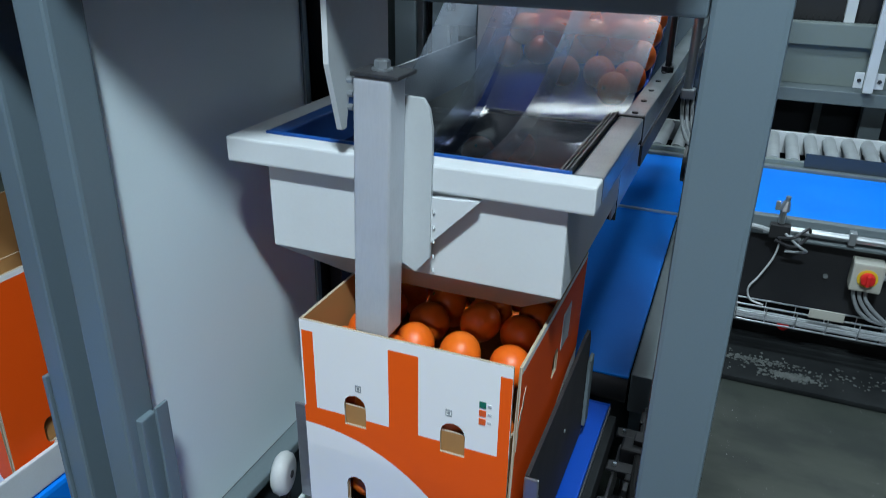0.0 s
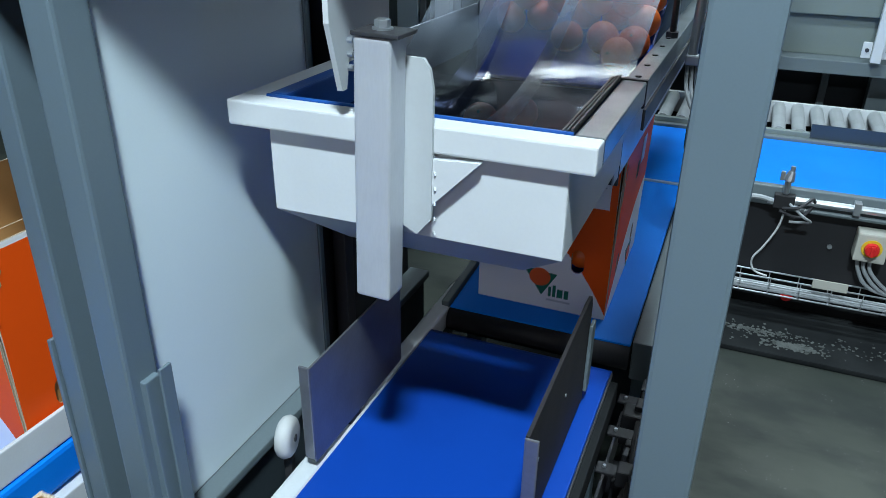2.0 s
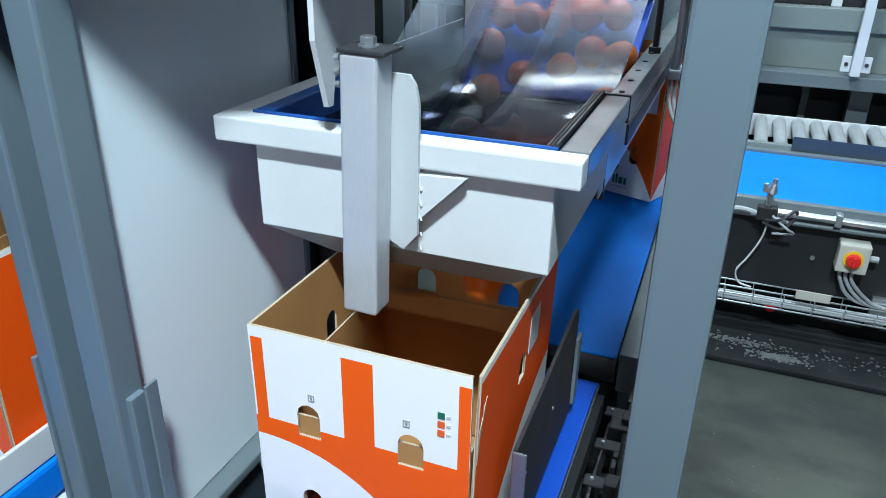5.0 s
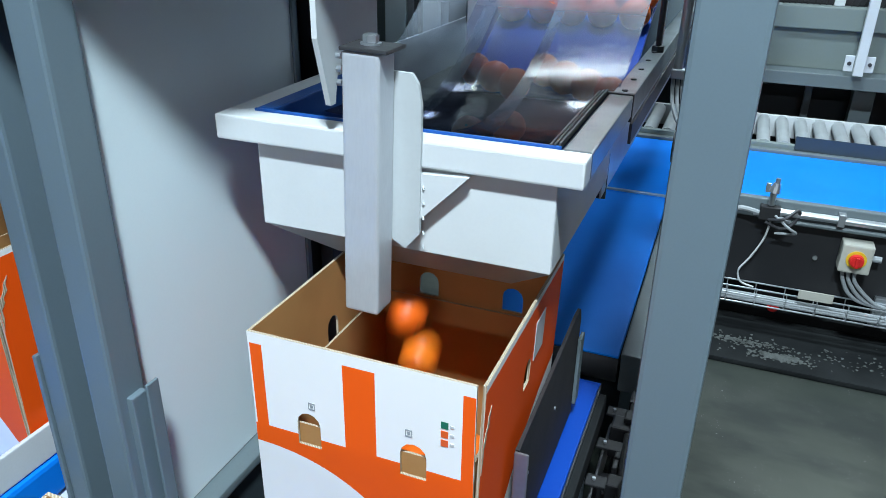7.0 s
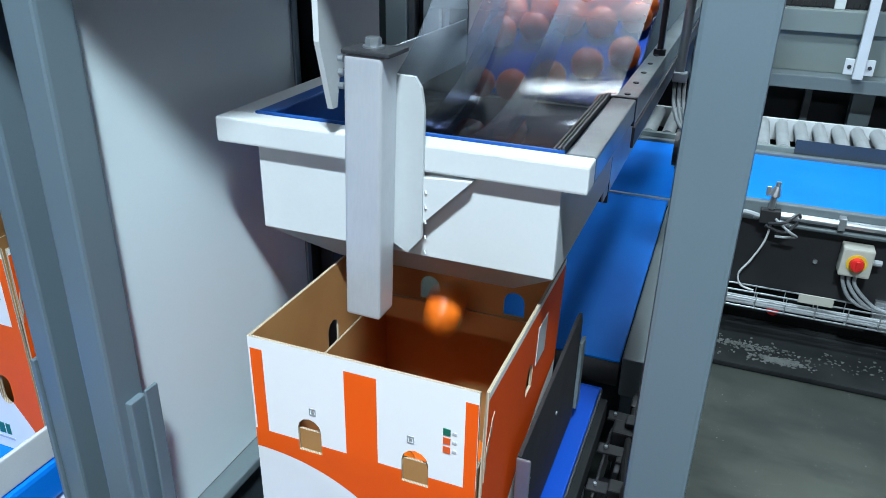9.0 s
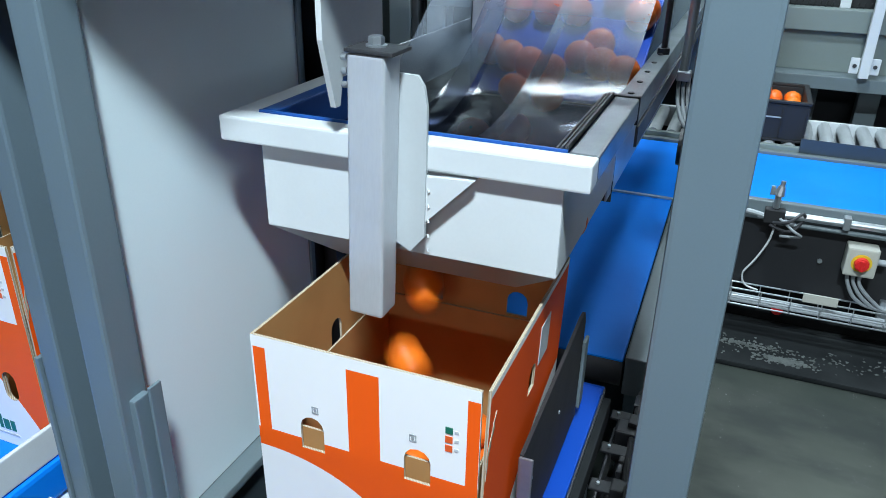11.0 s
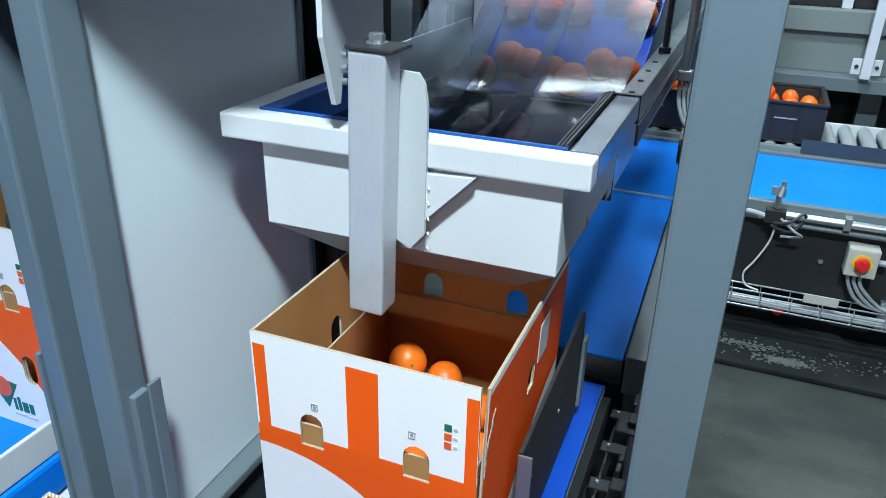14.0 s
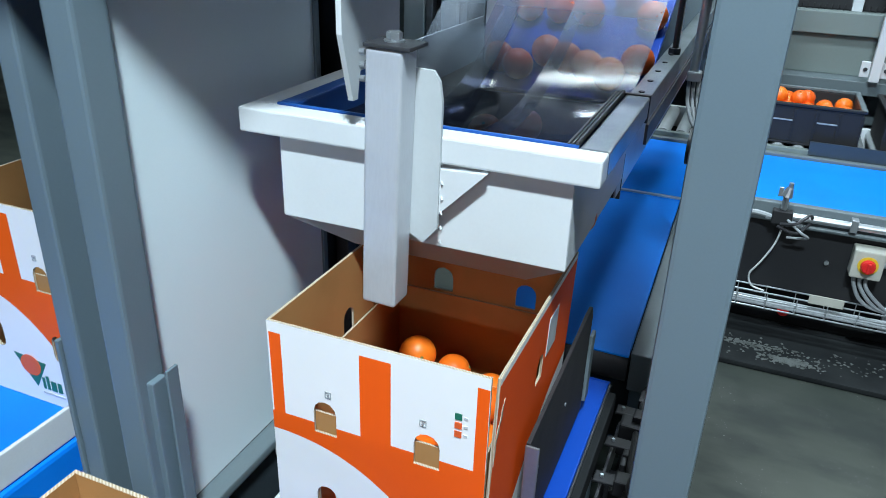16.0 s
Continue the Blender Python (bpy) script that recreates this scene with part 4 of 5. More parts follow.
def build_cylinders():
    c = thing("air_cylinder", pose(0, 0, 0), "steel air cylinder with black hoses beside the feeder", "air cylinder")
    part("barrel", rod((0.66, 1.0, 1.15), (0.665, 1.02, 1.55), 0.012, 16), M["steel"], c, smooth=False)
    part("end_cap", block(0.645, 0.68, 0.985, 1.02, 1.13, 1.155, 0.004), M["steel"], c)
    part("bracket", block(0.70, 0.715, 0.95, 1.0, 1.05, 1.55, 0.003), M["dark_steel"], c)
    for k in range(3):
        part("hose", hose([(0.65 + 0.012 * k, 1.02, 1.13), (0.66 + 0.012 * k, 0.98, 1.07), (0.69 + 0.01 * k, 0.96, 1.02 - 0.015 * k), (0.73, 0.99, 1.03 - 0.02 * k)], 0.005), M["cable_grey"], c)
    part("hose", hose([(0.70, 1.06, 1.55), (0.705, 1.03, 1.35), (0.69, 1.02, 1.2), (0.70, 1.05, 1.08)], 0.009), M["rubber"], c)
    part("motor", rod((0.67, 1.10, 0.93), (0.76, 1.10, 0.93), 0.06, 20, bev=0.01), M["black"], c)
    d = thing("drive_gear", pose(0, 0, 0), "dark drive parts, blocks and cables beside the low conveyor", "drive unit")
    rnd = random.Random(5)
    for k in range(10):
        x, y, z = 0.68 + 0.05 * rnd.random(), -0.25 + 0.085 * k, 0.22 + 0.16 * rnd.random()
        part("block", block(x - 0.03, x + 0.03, y - 0.03, y + 0.025, z - 0.05, z + 0.04, 0.006), M["black"], d)
    for k in range(4):
        part("clip", block(0.69, 0.725, 0.15 + 0.12 * k, 0.19 + 0.12 * k, 0.36 + 0.02 * (k % 2), 0.40 + 0.02 * (k % 2), 0.004), M["black"], d)
    for k in range(5):
        z = 0.30 + 0.02 * k
        part("cable", hose([(0.70, -0.5, z - 0.1), (0.72, -0.2, z), (0.70 + 0.01 * k, 0.1, z + 0.05), (0.71, 0.4, z + 0.02), (0.70, 0.7, z)], 0.008), M["rubber"], d)
    part("white_cable", hose([(0.64, -0.35, 0.34), (0.655, -0.22, 0.44), (0.70, -0.17, 0.47), (0.74, -0.2, 0.42), (0.75, -0.3, 0.3)], 0.008), M["cable_white"], d)
    for k in range(5):
        y = 0.02 + 0.13 * k
        part("mount_plate", block(0.645, 0.715, y, y + 0.035, 0.395, 0.401, 0.002), M["black"], d)
        part("mount_bolt", rod((0.662, y + 0.018, 0.4012), (0.662, y + 0.018, 0.407), 0.004, 6), M["steel"], d)
    for y in (0.10, 0.36, 0.62):
        part("stay", block(0.690, 0.702, y, y + 0.05, 0.16, 0.394, 0.003), M["dark_steel"], d)
    part("chain_guard", block(0.655, 0.662, -0.45, 0.56, 0.27, 0.36, 0.002), M["dark_steel"], d)
    part("base", block(0.66, 0.74, -0.6, 1.5, 0.0, 0.16, 0.004), M["black"], d)


build_cylinders()


# ---------------------------------------------------------------- cartons
def build_carton(m, label):
    """Corrugated carton: printed outer walls with hand holes, a kraft inner tray that stops lower, and a base. Its origin is the middle of its front foot."""
    c = thing("carton", m, label, "carton", "cartons")
    w, d, h = BOX_W, BOX_D, BOX_H
    th = 0.005
    holes = [arch(-0.085, 0.304, 0.366, 0.040), arch(0.089, 0.302, 0.363, 0.042), arch(-0.088, 0.125, 0.195, 0.036, False), arch(0.096, 0.125, 0.195, 0.036, False)]
    mats = [M["front_print"], M["kraft_edge"], M["kraft"]]
    rect = [(-w / 2, 0), (w / 2, 0), (w / 2, h), (-w / 2, h)]
    fw = part("front_wall", sheet(rect, holes, th), mats, c)
    back_holes = [arch(0.075, 0.345, 0.397, 0.042), arch(-0.101, 0.345, 0.397, 0.042), *holes[2:]]
    part("back_wall", sheet(rect, back_holes, th, pose(0, d, 0, 0, 0, 180)), mats, c)
    smats = [M["side_print"], M["kraft_edge"], M["kraft"]]
    e = 0.0055
    srect = [(e, 0), (d - e, 0), (d - e, h), (e, h)]
    sh = [arch(0.243, 0.333, 0.386, 0.038), arch(0.10, 0.10, 0.16, 0.034, False), arch(0.33, 0.10, 0.16, 0.034, False)]
    # the right wall leans outwards a little at its top
    side = part("side_wall", sheet(srect, sh, th, pose(w / 2, 0, 0, 0, 1.4, 0) @ pose(0, 0, 0, 0, 0, 90)), smats, c)
    lrect = [(-x, z) for x, z in reversed(srect)]
    lh = [[(-x, z) for x, z in reversed(q)] for q in sh]
    part("side_wall", sheet(lrect, lh, th, pose(-w / 2, 0, 0, 0, 0, -90)), smats, c)
    g = th + 0.001
    ih = 0.34
    wi = w / 2 - g
    ihol = [arch(-0.088, 0.12, 0.20, 0.034, False), arch(0.096, 0.12, 0.20, 0.034, False)]
    irect = [(-wi, 0.01), (wi, 0.01), (wi, ih), (-wi, ih)]
    kr = [M["kraft"], M["kraft_edge"], M["kraft"]]
    part("inner_wall", sheet(irect, ihol, 0.004, pose(0, g, 0)), kr, c)
    part("inner_wall", sheet(irect, [], 0.004, pose(0, d - g, 0, 0, 0, 180)), kr, c)
    q = [(g + 0.005, 0.01), (d - g - 0.005, 0.01), (d - g - 0.005, ih), (g + 0.005, ih)]
    ql = [(-x, z) for x, z in reversed(q)]
    sh2 = [arch(0.24, 0.24, 0.28, 0.03, False)]
    part("inner_wall", sheet(q, sh2, 0.004, pose(w / 2 - g, 0, 0, 0, 0, 90)), kr, c)
    part("inner_wall", sheet(ql, [[(-x, z) for x, z in reversed(s)] for s in sh2], 0.004, pose(-w / 2 + g, 0, 0, 0, 0, -90)), kr, c)
    part("base", block(-wi + 0.005, wi - 0.005, g + 0.005, d - g - 0.005, 0.001, 0.008), M["kraft"], c)
    # printed marks: fruit mark, bars for the lettering, colour squares
    y = -0.0012
    part("print_mark", sheet([(-0.052, 0.120), (0.003, 0.040), (0.044, 0.110)], [], 0.001, pose(0, y, 0)), M["print_green"], fw)
    disc = [(-0.004 + 0.030 * math.cos(a), 0.096 + 0.027 * math.sin(a)) for a in [2 * math.pi * k / 28 for k in range(28)]]
    part("print_disc", sheet(disc, [], 0.001, pose(0, y - 0.0012, 0)), M["print_orange"], fw)
    for x, bw, bh in ((0.022, 0.008, 0.030), (0.034, 0.009, 0.036), (0.047, 0.016, 0.026), (0.067, 0.012, 0.026)):
        part("print_bar", block(x, x + bw, y, y + 0.001, 0.040, 0.040 + bh), M["print_green"], fw)
    part("print_bar", block(0.018, 0.085, y, y + 0.001, 0.026, 0.031), M["print_grey"], fw)
    for k, col in enumerate(("print_green", "print_orange", "print_orange")):
        part("colour_square", block(0.132, 0.143, y, y + 0.001, 0.407 - 0.0155 * k, 0.418 - 0.0155 * k), M[col], fw)
        part("print_bar", block(0.146, 0.152, y, y + 0.001, 0.4105 - 0.0155 * k, 0.4145 - 0.0155 * k), M["print_grey"], fw)
    for x in (-0.0775, 0.0825):
        icon = [(x - 0.0055, 0.376), (x + 0.0055, 0.376), (x + 0.0055, 0.388), (x - 0.0055, 0.388)]
        inner = [(x - 0.0042, 0.3773), (x + 0.0042, 0.3773), (x + 0.0042, 0.3867), (x - 0.0042, 0.3867)]
        part("print_icon", sheet(icon, [inner], 0.001, pose(0, y, 0)), M["cable_grey"], fw)
        part("print_icon", block(x - 0.0022, x + 0.0022, y, y + 0.001, 0.3795, 0.3845), M["cable_grey"], fw)
    xs = 0.0012
    lean = pose(w / 2, 0, 0, 0, 1.4, 0)
    part("sticker", moved(block(xs - 0.001, xs, 0.275, 0.335, 0.365, 0.440), lean), M["sticker"], side)
    torn = [(0.006, 0.335), (0.011, 0.362), (0.010, 0.378), (0.019, 0.390), (0.018, 0.400), (0.029, 0.412), (0.028, 0.424), (0.035, 0.440), (0.024, 0.428), (0.020, 0.412), (0.011, 0.400), (0.006, 0.384)]
    part("torn_edge", sheet(torn, [], 0.001, lean @ pose(xs, 0, 0, 0, 0, 90)), M["kraft_edge"], side, "torn brown corner of the board")
    sd = [(0.30 + 0.028 * math.cos(a), 0.070 + 0.026 * math.sin(a)) for a in [2 * math.pi * k / 28 for k in range(28)]]
    part("print_mark", sheet([(0.25, 0.10), (0.305, 0.02), (0.35, 0.10)], [], 0.001, lean @ pose(xs, 0, 0, 0, 0, 90)), M["print_green"], side)
    part("print_disc", sheet(sd, [], 0.001, lean @ pose(xs + 0.0012, 0, 0, 0, 0, 90)), M["print_orange"], side)
    return c


CX, LANE_Z = 0.3685, 0.456
full_carton = build_carton(pose(CX, -0.22, LANE_Z), "white and orange printed carton filled with oranges")
filled_carton = build_carton(pose(CX, -0.99, LANE_Z), "open white and orange carton being filled with oranges")
waiting_carton = build_carton(pose(CX, -1.9, LANE_Z), "empty white and orange carton waiting on the belt")
side_carton = build_carton(pose(-0.575, -0.08, LANE_Z), "white and orange carton on the side conveyor")


def build_side_lane():
    c = thing("side_conveyor", pose(0, 0, 0), "blue belt conveyor with white side rails beyond the posts", "conveyor")
    part("belt", block(-0.80, -0.392, -1.6, 0.6, 0.443, 0.455, 0.005), M["belt_pale"], c)
    part("side_rail", block(-0.380, -0.370, -1.6, 0.6, 0.486, 0.560, 0.003), M["rail_white"], c)
    part("belt_return", block(-0.388, -0.362, -1.6, 0.6, 0.398, 0.482, 0.010), M["belt_pale"], c)
    part("side_rail", block(-0.385, -0.345, -1.6, 0.6, 0.330, 0.388, 0.004), M["rail_white"], c)
    part("side_rail", block(-0.83, -0.805, -1.6, 0.6, 0.385, 0.560, 0.004), M["rail_white"], c)
    part("bed", block(-0.80, -0.40, -1.6, 0.6, 0.24, 0.440), M["dark_steel"], c)
    for x in (-0.76, -0.44):
        for y in (-1.3, 0.4):
            part("leg", block(x - 0.025, x + 0.025, y - 0.025, y + 0.025, 0, 0.24, 0.003), M["frame_grey"], c)


build_side_lane()


# ---------------------------------------------------------------- crates on the rollers
def build_crate(m, label, length, rim):
    c = thing("crate", m, label, "crate", "crates")
    l, d, h, t = length, 0.40, 0.17, 0.012
    part("base", block(-l, 0, 0, d, 0, 0.012, 0.003), M["crate_black"], c)
    part("wall", block(-l, 0, 0, t, 0.0125, h, 0.003), M["crate_black"], c)
    part("wall", block(-l, 0, d - t, d, 0.0125, h, 0.003), M["crate_black"], c)
    part("wall", block(-l, -l + t, t + 0.001, d - t - 0.001, 0.0125, h, 0.003), M["crate_black"], c)
    part("wall", block(-t, 0, t + 0.001, d - t - 0.001, 0.0125, h, 0.003), M["crate_black"], c)
    rm = M[rim]
    part("rim", block(-l - 0.008, 0.008, -0.008, t, h + 0.001, h + 0.014, 0.003), M["crate_black"], c)
    part("rim", block(-l - 0.008, 0.008, d - t, d + 0.008, h + 0.001, h + 0.014, 0.003), rm, c)
    part("rim", block(-0.012, 0.010, -0.006, d + 0.006, h + 0.001, h + 0.0145, 0.003), rm, c)
    part("rim", block(-l - 0.010, -l + 0.012, -0.006, d + 0.006, h + 0.001, h + 0.0145, 0.003), rm, c)
    n = int(l / 0.09)
    for k in range(n + 1):
        x = -l + l * k / n
        part("rib", block(x - 0.005, x + 0.005, -0.008, -0.0005, 0.02, h - 0.01, 0.002), M["crate_black"], c)
    for k in range(2):
        x = -l * (0.3 + 0.4 * k)
        part("slot_mark", block(x - 0.05, x + 0.05, -0.004, -0.001, 0.105, 0.112, 0.001), M["cable_grey"], c)
    return c


crate_one = build_crate(pose(1.4, 2.59, 0.578), "black plastic crate heaped with oranges on the rollers", 0.50, "crate_black")
crate_two = build_crate(pose(0.0, 2.59, 0.578), "black slotted plastic crate of oranges on the rollers", 0.52, "crate_black")
crate_three = build_crate(pose(-0.6, 2.59, 0.578), "dark blue-black crate with a grey rim full of oranges", 0.45, "conveyor_grey")


# ---------------------------------------------------------------- oranges
def orange_mesh(seed):
    rnd = random.Random(seed)
    bm = bmesh.new()
    bmesh.ops.create_icosphere(bm, subdivisions=3, radius=1.0)
    off = Vector((seed * 3.1, 1.7, 0.4))
    for v in bm.verts:
        d = v.co.normalized()
        r = 0.0385 * (1 + 0.025 * noise.noise(d * 1.6 + off))
        dimple = max(0.0, d.z - 0.93) / 0.07
        dimple2 = max(0.0, -d.z - 0.95) / 0.05
        v.co = Vector((d.x, d.y, d.z * 0.95)) * r * (1 - 0.07 * dimple - 0.04 * dimple2)
    return mesh_of("orange", bm, M["orange"], smooth=True)


def stem_mesh():
    bm = bmesh.new()
    bmesh.ops.create_cone(bm, cap_ends=True, segments=7, radius1=0.004, radius2=0.003, depth=0.003)
    bmesh.ops.translate(bm, verts=bm.verts, vec=(0, 0, 0.0345))
    return mesh_of("stem", bm, M["orange_stem"])


ORANGES = [orange_mesh(k) for k in range(4)]
STEM = stem_mesh()
rnd = random.Random(11)


def spin():
    return rnd.uniform(-80, 80), rnd.uniform(-80, 80), rnd.uniform(-80, 80)


def new_orange(x, y, z, label, group):
    ob = new("orange", ORANGES[rnd.randrange(4)])
    tagged(ob, label, "orange", group)
    st = new("stem", STEM)
    st.parent = ob
    ob.matrix_world = pose(x, y, z, *spin())
    return ob


# rows of seconds and the place of a carton's front foot
FULL = [(0, -0.09), (0.5, -0.088), (0.65, -0.035), (0.8, 0.045), (1.0, 0.20), (1.3, 0.47), (1.5, 0.612), (2.0, 0.80), (2.6, 1.06), (3.0, 1.153), (3.5, 1.31), (4.0, 1.419), (4.3, 1.49)]


def rise_z(y):
    return LANE_Z if y < 0.72 else LANE_Z + 0.0885 * (y - 0.72)


def full_rows():
    rows = [(t, pose(CX, y, rise_z(y))) for t, y in FULL]
    rows += [(5.0, pose(0.42, 1.72, 0.545, 0, 0, -20)), (5.6, pose(0.62, 2.10, 0.541, 0, 0, -75)), (6.0, pose(0.93, 2.22, 0.541, 0, 0, -90))]
    # turned a quarter: the front foot now faces back along the belt
    rows += [(6.3, pose(1.125, 2.215, 0.541, 0, 0, -90)), (6.5, pose(1.252, 2.215, 0.541, 0, 0, -90)), (7.0, pose(1.575, 2.215, 0.541, 0, 0, -90)), (16, pose(7.4, 2.215, 0.541, 0, 0, -90))]
    return rows


FILLED = [(0, -1.07), (1.9, -1.07), (2.2, -1.0), (2.5, -0.897), (2.8, -0.776), (3.0, -0.655), (3.1, -0.55), (3.3, -0.368), (3.5, -0.254), (3.6, -0.207), (3.8, -0.190), (4.3, -0.188), (6.1, -0.194), (6.5, -0.208), (16, -0.208)]
WAITING = [(0, -1.9), (3.6, -1.9), (4.8, -1.4), (5.6, -1.045), (6.0, -1.03), (16, -1.03)]
SIDE = [(0, -0.24), (1.5, -0.232), (4.0, -0.22), (6.5, -0.205), (7.0, -0.185), (8.0, -0.142), (9.0, -0.138), (12.5, -0.137), (13.2, -0.130), (14.0, -0.09), (14.5, -0.077), (16, -0.060)]

load = []
for i in range(4):
    for j in range(5):
        x, y = -0.13 + 0.087 * i + rnd.uniform(-0.006, 0.006), 0.055 + 0.087 * j + rnd.uniform(-0.006, 0.006)
        load.append((x, y, 0.405 + rnd.uniform(-0.012, 0.012)))
for i in range(5):
    for j in range(2):
        load.append((-0.14 + 0.07 * i, 0.05 + 0.36 * j, 0.325))
for x in (-0.09, 0.095):
    load.append((x, 0.052, 0.16))
load_oranges = []
for x, y, z in load:
    load_oranges.append((new_orange(x, y, z, "ripe orange among the fruit in the full carton", "oranges in the full carton"), (x, y, z)))

# fruit waiting on the feeder, then falling: time of the fall, place under the funnel, place of rest
falls = []


def heap():
    places = []
    for layer, (z, nx, ny, inset) in enumerate([(0.503, 4, 5, 0.0), (0.560, 4, 5, 0.0), (0.612, 3, 4, 0.04), (0.648, 3, 3, 0.06)]):
        for i in range(nx):
            for j in range(ny):
                px = CX - 0.128 + inset + (0.256 - 2 * inset) * (i / (nx - 1)) + rnd.uniform(-0.008, 0.008)
                py = -0.165 + inset + (0.345 - 2 * inset) * (j / (ny - 1)) + rnd.uniform(-0.008, 0.008)
                places.append((px, py, z + rnd.uniform(-0.006, 0.006)))
    return places


REST = heap()
REST += [(0.275, 0.165, 0.688), (0.350, 0.180, 0.655), (0.435, 0.170, 0.640), (0.255, 0.030, 0.672), (0.400, 0.020, 0.670)]
SEEN = [  # second at which it hangs at the place given
    (6.5, (0.30, -0.02, 0.85)), (6.5, (0.475, 0.0, 0.895)), (7.0, (0.365, -0.02, 0.915)), (7.0, (0.388, -0.02, 0.84)),
    (9.0, (0.42, 0.0, 0.935)), (11.5, (0.385, 0.0, 0.925)), (11.5, (0.35, -0.02, 0.90)), (12.0, (0.32, -0.02, 0.885)), (12.0, (0.415, -0.02, 0.91)), (12.5, (0.392, -0.03, 0.885)),
    (6.7, (0.36, 0.0, 0.88)), (6.9, (0.34, 0.0, 0.90)), (8.2, (0.38, 0.02, 0.88)), (8.8, (0.40, 0.0, 0.91)), (11.8, (0.37, 0.0, 0.89)), (12.8, (0.42, 0.0, 0.88)), (15.2, (0.36, 0.0, 0.86)), (15.5, (0.42, -0.02, 0.83)), (15.2, (0.44, 0.02, 0.88)),
]
eye = Vector((0.80, -0.985, 1.532))
hang = [(t, tuple(eye + (Vector(p) - eye) * (1.085 / (p[1] + 0.985)))) for t, p in SEEN]
for k in range(len(REST) - len(SEEN)):
    t = (4.7, 5.0, 5.4, 5.7, 6.0, 9.4, 9.7, 10.0, 10.3, 10.6, 10.9, 11.1)[k % 12] + 0.023 * k % 0.2
    hang.append((round(t, 2), (rnd.uniform(0.26, 0.48), rnd.uniform(0.02, 0.10), rnd.uniform(0.80, 0.93))))
hang.sort(key=lambda q: q[0])
for k, (t, at) in enumerate(hang):
    falls.append((t, at, REST[k]))


falling = []
NEAR = [(0.512, 0.759), (0.383, 0.804), (0.467, 0.809), (0.540, 0.800), (0.226, 0.857), (0.302, 0.871), (0.405, 0.889), (0.480, 0.892), (0.548, 0.875), (0.259, 0.950), (0.326, 1.000), (0.413, 0.966), (0.478, 1.008), (0.547, 0.960)]
for k, (t, at, rest) in enumerate(falls):
    slot_x, slot_y = 0.230 + 0.079 * (k % 5) + rnd.uniform(-0.006, 0.006), 0.87 + 0.072 * (k // 5) + rnd.uniform(-0.008, 0.008)
    if k < len(NEAR):
        slot_x, slot_y = NEAR[k]
    ob = new_orange(slot_x, slot_y, feed_z(slot_y) + 0.037, "ripe orange rolling down the feeder into the carton", "oranges on the feeder")
    falling.append((ob, slot_x, slot_y, t, at, rest))
staying = []
HEAPED = [(0.262, 0.868), (0.352, 0.862), (0.436, 0.862), (0.508, 0.868), (0.314, 0.930), (0.398, 0.930), (0.478, 0.935)]
SLIDES = [  # seconds and the place along the belt of each row of seven; 0 is the tray
    [(6.3, "top"), (9.0, "top"), (13.0, "top"), (16, "top")],
    [(6.3, "top"), (8.9, "top"), (9.2, 0.80), (9.7, 0.70), (10.3, 0), (16, 0)],
    [(5.6, 0.86), (6.4, 0.76), (7.0, 0.68), (7.8, 0.62), (8.3, 0), (16, 0)],
    [(5.6, 1.25), (10.4, 1.10), (11.0, 0.74), (11.7, 0.66), (12.2, 0), (16, 0)],
    [(5.6, 1.35), (12.5, 1.12), (13.0, 0.84), (13.5, 0.73), (14.4, 0.66), (15.0, 0), (16, 0)],
    [(5.6, 1.45), (14.6, 1.12), (15.0, 0.88), (15.5, 0.80), (16, 0.74)],
]
for k in range(42):
    slot_x, slot_y = 0.230 + 0.079 * (k % 5) + rnd.uniform(-0.006, 0.006), 1.62 + 0.072 * (k // 5) + rnd.uniform(-0.008, 0.008)
    lift = 0.0
    if 14 <= k < 21:
        (slot_x, slot_y), lift = HEAPED[k - 14], 0.050
    staying.append((new_orange(slot_x, slot_y, feed_z(slot_y) + 0.037 + lift, "ripe orange high on the blue feeder belt", "oranges on the feeder"), slot_x, slot_y, lift))
for k in range(2):
    new_orange(0.27 + 0.083 * k, 0.525 + 0.03 * (k % 2), feed_z(0.525 + 0.03 * (k % 2)) + 0.033, "ripe orange in the shade of the hopper", "oranges in the hopper")

crate_fruit = []
for crate, length, seed in ((crate_one, 0.50, 1), (crate_two, 0.52, 2), (crate_three, 0.45, 3)):
    r2 = random.Random(seed)
    for i in range(int(length / 0.082)):
        for j in range(4):
            place = (-0.055 - 0.081 * i, 0.062 + 0.085 * j + r2.uniform(-0.008, 0.008), 0.122 + r2.uniform(-0.016, 0.012))
            crate_fruit.append((new_orange(*place, "ripe orange in a black crate on the rollers", "oranges in the crates"), crate, place))
    for i in range(3):
        place = (-0.10 - (length - 0.2) * r2.random(), 0.12 + 0.18 * r2.random(), 0.172)
        crate_fruit.append((new_orange(*place, "ripe orange on top of the heap in a crate", "oranges in the crates"), crate, place))

CRATE_ROWS = {
    crate_one: [(0, -2.9), (11.5, 1.307), (12.0, 1.51), (12.5, 1.68), (13.0, 1.838), (16, 2.85)],
    crate_two: [(0, -3.75), (13.5, 0.997), (14.0, 1.162), (14.5, 1.346), (15.0, 1.53), (15.5, 1.71), (16, 1.89)],
    crate_three: [(0, -4.35), (15.0, 0.93), (15.5, 1.107), (16, 1.276)],
}


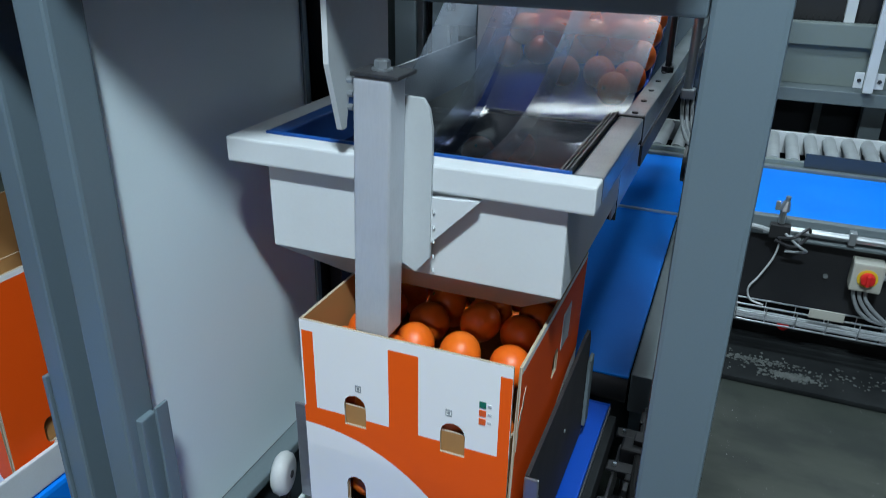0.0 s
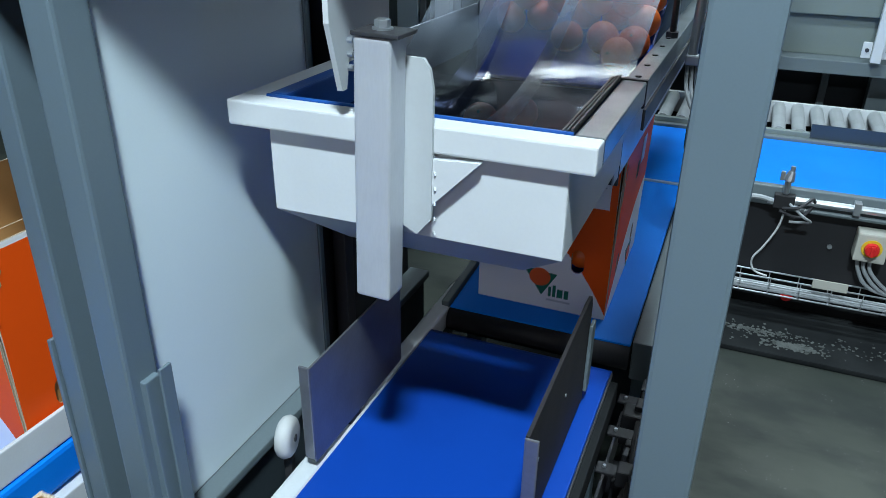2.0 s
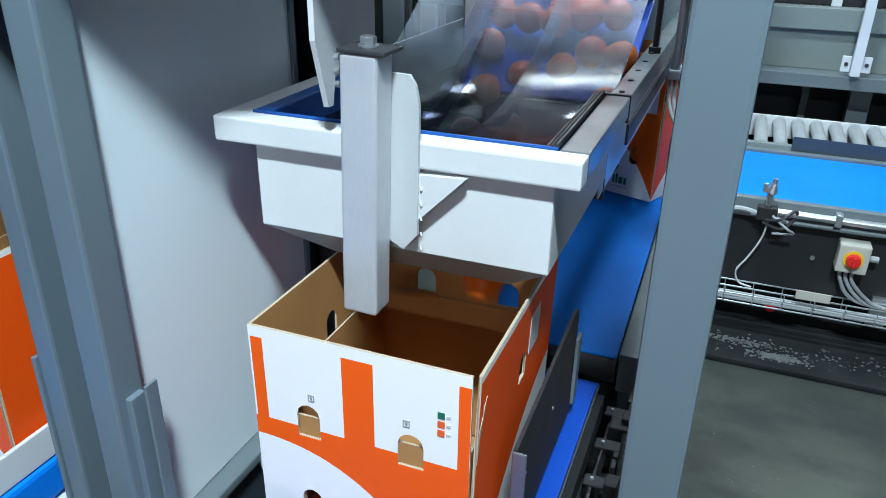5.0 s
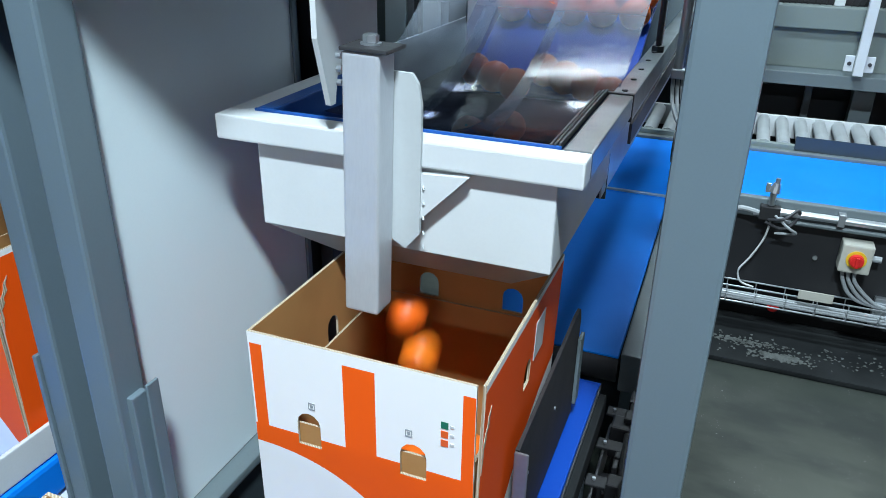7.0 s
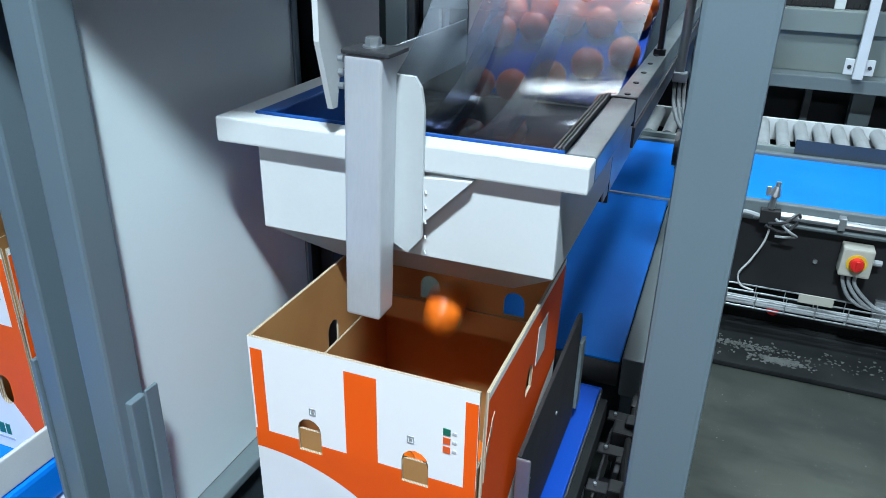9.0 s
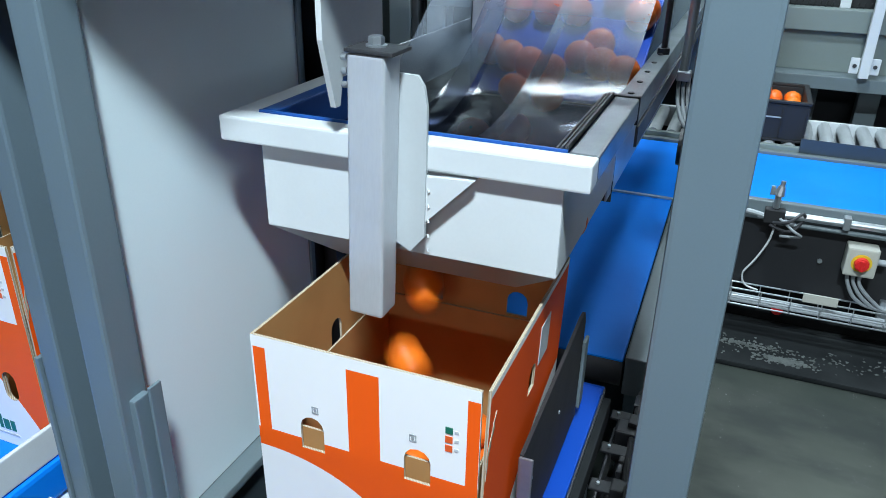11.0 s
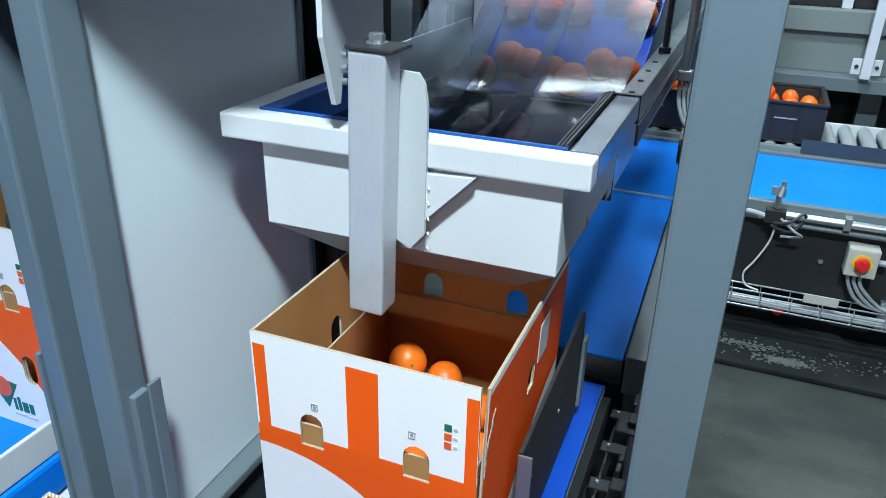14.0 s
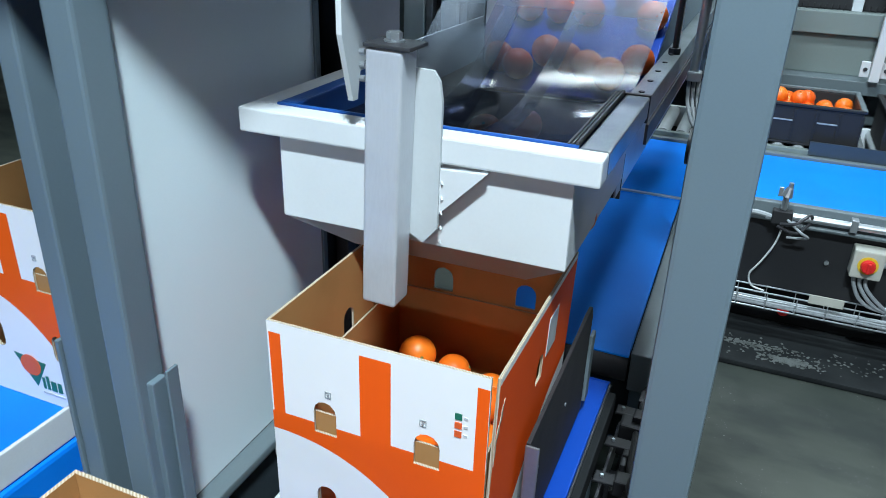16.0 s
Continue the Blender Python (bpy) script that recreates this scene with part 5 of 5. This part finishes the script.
def motions():
    walk(full_carton, full_rows())
    walk(filled_carton, [(t, pose(CX - (0.010 if 3.4 < t < 6.3 else 0.0), y, LANE_Z)) for t, y in FILLED])
    walk(waiting_carton, [(t, pose(CX, y, LANE_Z)) for t, y in WAITING])
    walk(side_carton, [(t, pose(-0.575, y, LANE_Z)) for t, y in SIDE])
    rows = full_rows()
    for ob, (x, y, z) in load_oranges:
        own = ob.matrix_world.to_euler()
        turn = Euler(own).to_matrix().to_4x4()
        walk(ob, [(t, m @ Matrix.Translation((x, y, z)) @ turn) for t, m in rows])
    # crates: the leading end of each along the rollers, and the fruit in them
    for crate, rows in CRATE_ROWS.items():
        walk(crate, [(t, pose(x, 2.59, 0.578)) for t, x in rows])
    for ob, crate, (x, y, z) in crate_fruit:
        turn = ob.matrix_world.to_3x3().to_4x4()
        walk(ob, [(t, pose(cx + x, 2.59 + y, 0.578 + z) @ turn) for t, cx in CRATE_ROWS[crate]])
    # fruit: down the feeder, through the funnel, into the heap
    for ob, sx, sy, t, at, rest in falling:
        turn = ob.matrix_world.to_3x3().to_4x4()
        stops = [(0, (sx, sy, feed_z(sy) + 0.037)), (4.3, (sx, sy, feed_z(sy) + 0.037))]
        if t > 5.6:
            ym = max(1.02, sy - 0.30 * (t - 5.0))
            stops.append((5.2, (sx, max(ym, sy), feed_z(max(ym, sy)) + 0.037)))
            stops.append((round(t - 1.1, 2), (sx, ym, feed_z(ym) + 0.037)))
            stops.append((round(t - 0.75, 2), (sx, 0.80, feed_z(0.80) + 0.037)))
        stops.append((round(t - 0.4, 2), (sx, 0.60, feed_z(0.60) + 0.040)))
        mid = ((sx + 2 * at[0]) / 3, 0.20, 1.005)
        stops += [(round(t - 0.13, 2), mid), (t, at), (round(t + 0.13, 2), (rest[0], rest[1], rest[2] + 0.01)), (round(t + 0.2, 2), (rest[0], rest[1], rest[2] + 0.012)), (round(t + 0.3, 2), rest), (16, rest)]
        stops = [q for i, q in enumerate(stops) if i == 0 or q[0] > stops[i - 1][0] + 0.01]
        rows = []
        roll = 0
        for i, (ts, p) in enumerate(stops):
            if i > 1 and p != stops[i - 1][1]:
                roll += 50
            rows.append((ts, pose(*p, -roll if roll < 300 else 0) @ turn))
        walk(ob, rows)
    # the other fruit comes down row by row and gathers out of sight on the hopper's tray
    for n, (ob, sx, sy, lift) in enumerate(staying):
        turn = ob.matrix_world.to_3x3().to_4x4()
        batch = n // 7
        rows = [(0, sy, lift), (4.3, sy, lift)]
        jit = 0.055 * ((3 * n) % 4) / 3
        for t, y in SLIDES[batch]:
            rows.append((t, (0.955 + 0.072 * (n % 2) if y == "top" else y + jit) if y else 0.24 + 0.075 * (n % 3), 0.0))
        ex = 0.215 + 0.055 * (n % 7) if batch > 1 else sx
        walk(ob, [(t, pose(sx if i < 2 else ex, y, max(feed_z(y), 0.985) + 0.037 + up, -40 * i) @ turn) for i, (t, y, up) in enumerate(rows)])
    # the strips sway once the fruit runs
    for k, (ob, x) in enumerate(strips):
        r2 = random.Random(40 + k)
        rows = [(0, pose(x, *STRIP_TOP)), (4.3, pose(x, *STRIP_TOP))]
        for i in range(23):
            rows.append((4.8 + 0.5 * i, pose(x, *STRIP_TOP, r2.uniform(-2.5, 1.0), r2.uniform(-1.5, 1.5), r2.uniform(-1, 1))))
        rows.append((16.3, pose(x, *STRIP_TOP)))
        walk(ob, rows[:-1] + [(16, pose(x, *STRIP_TOP, -1, 0, 0))])


motions()
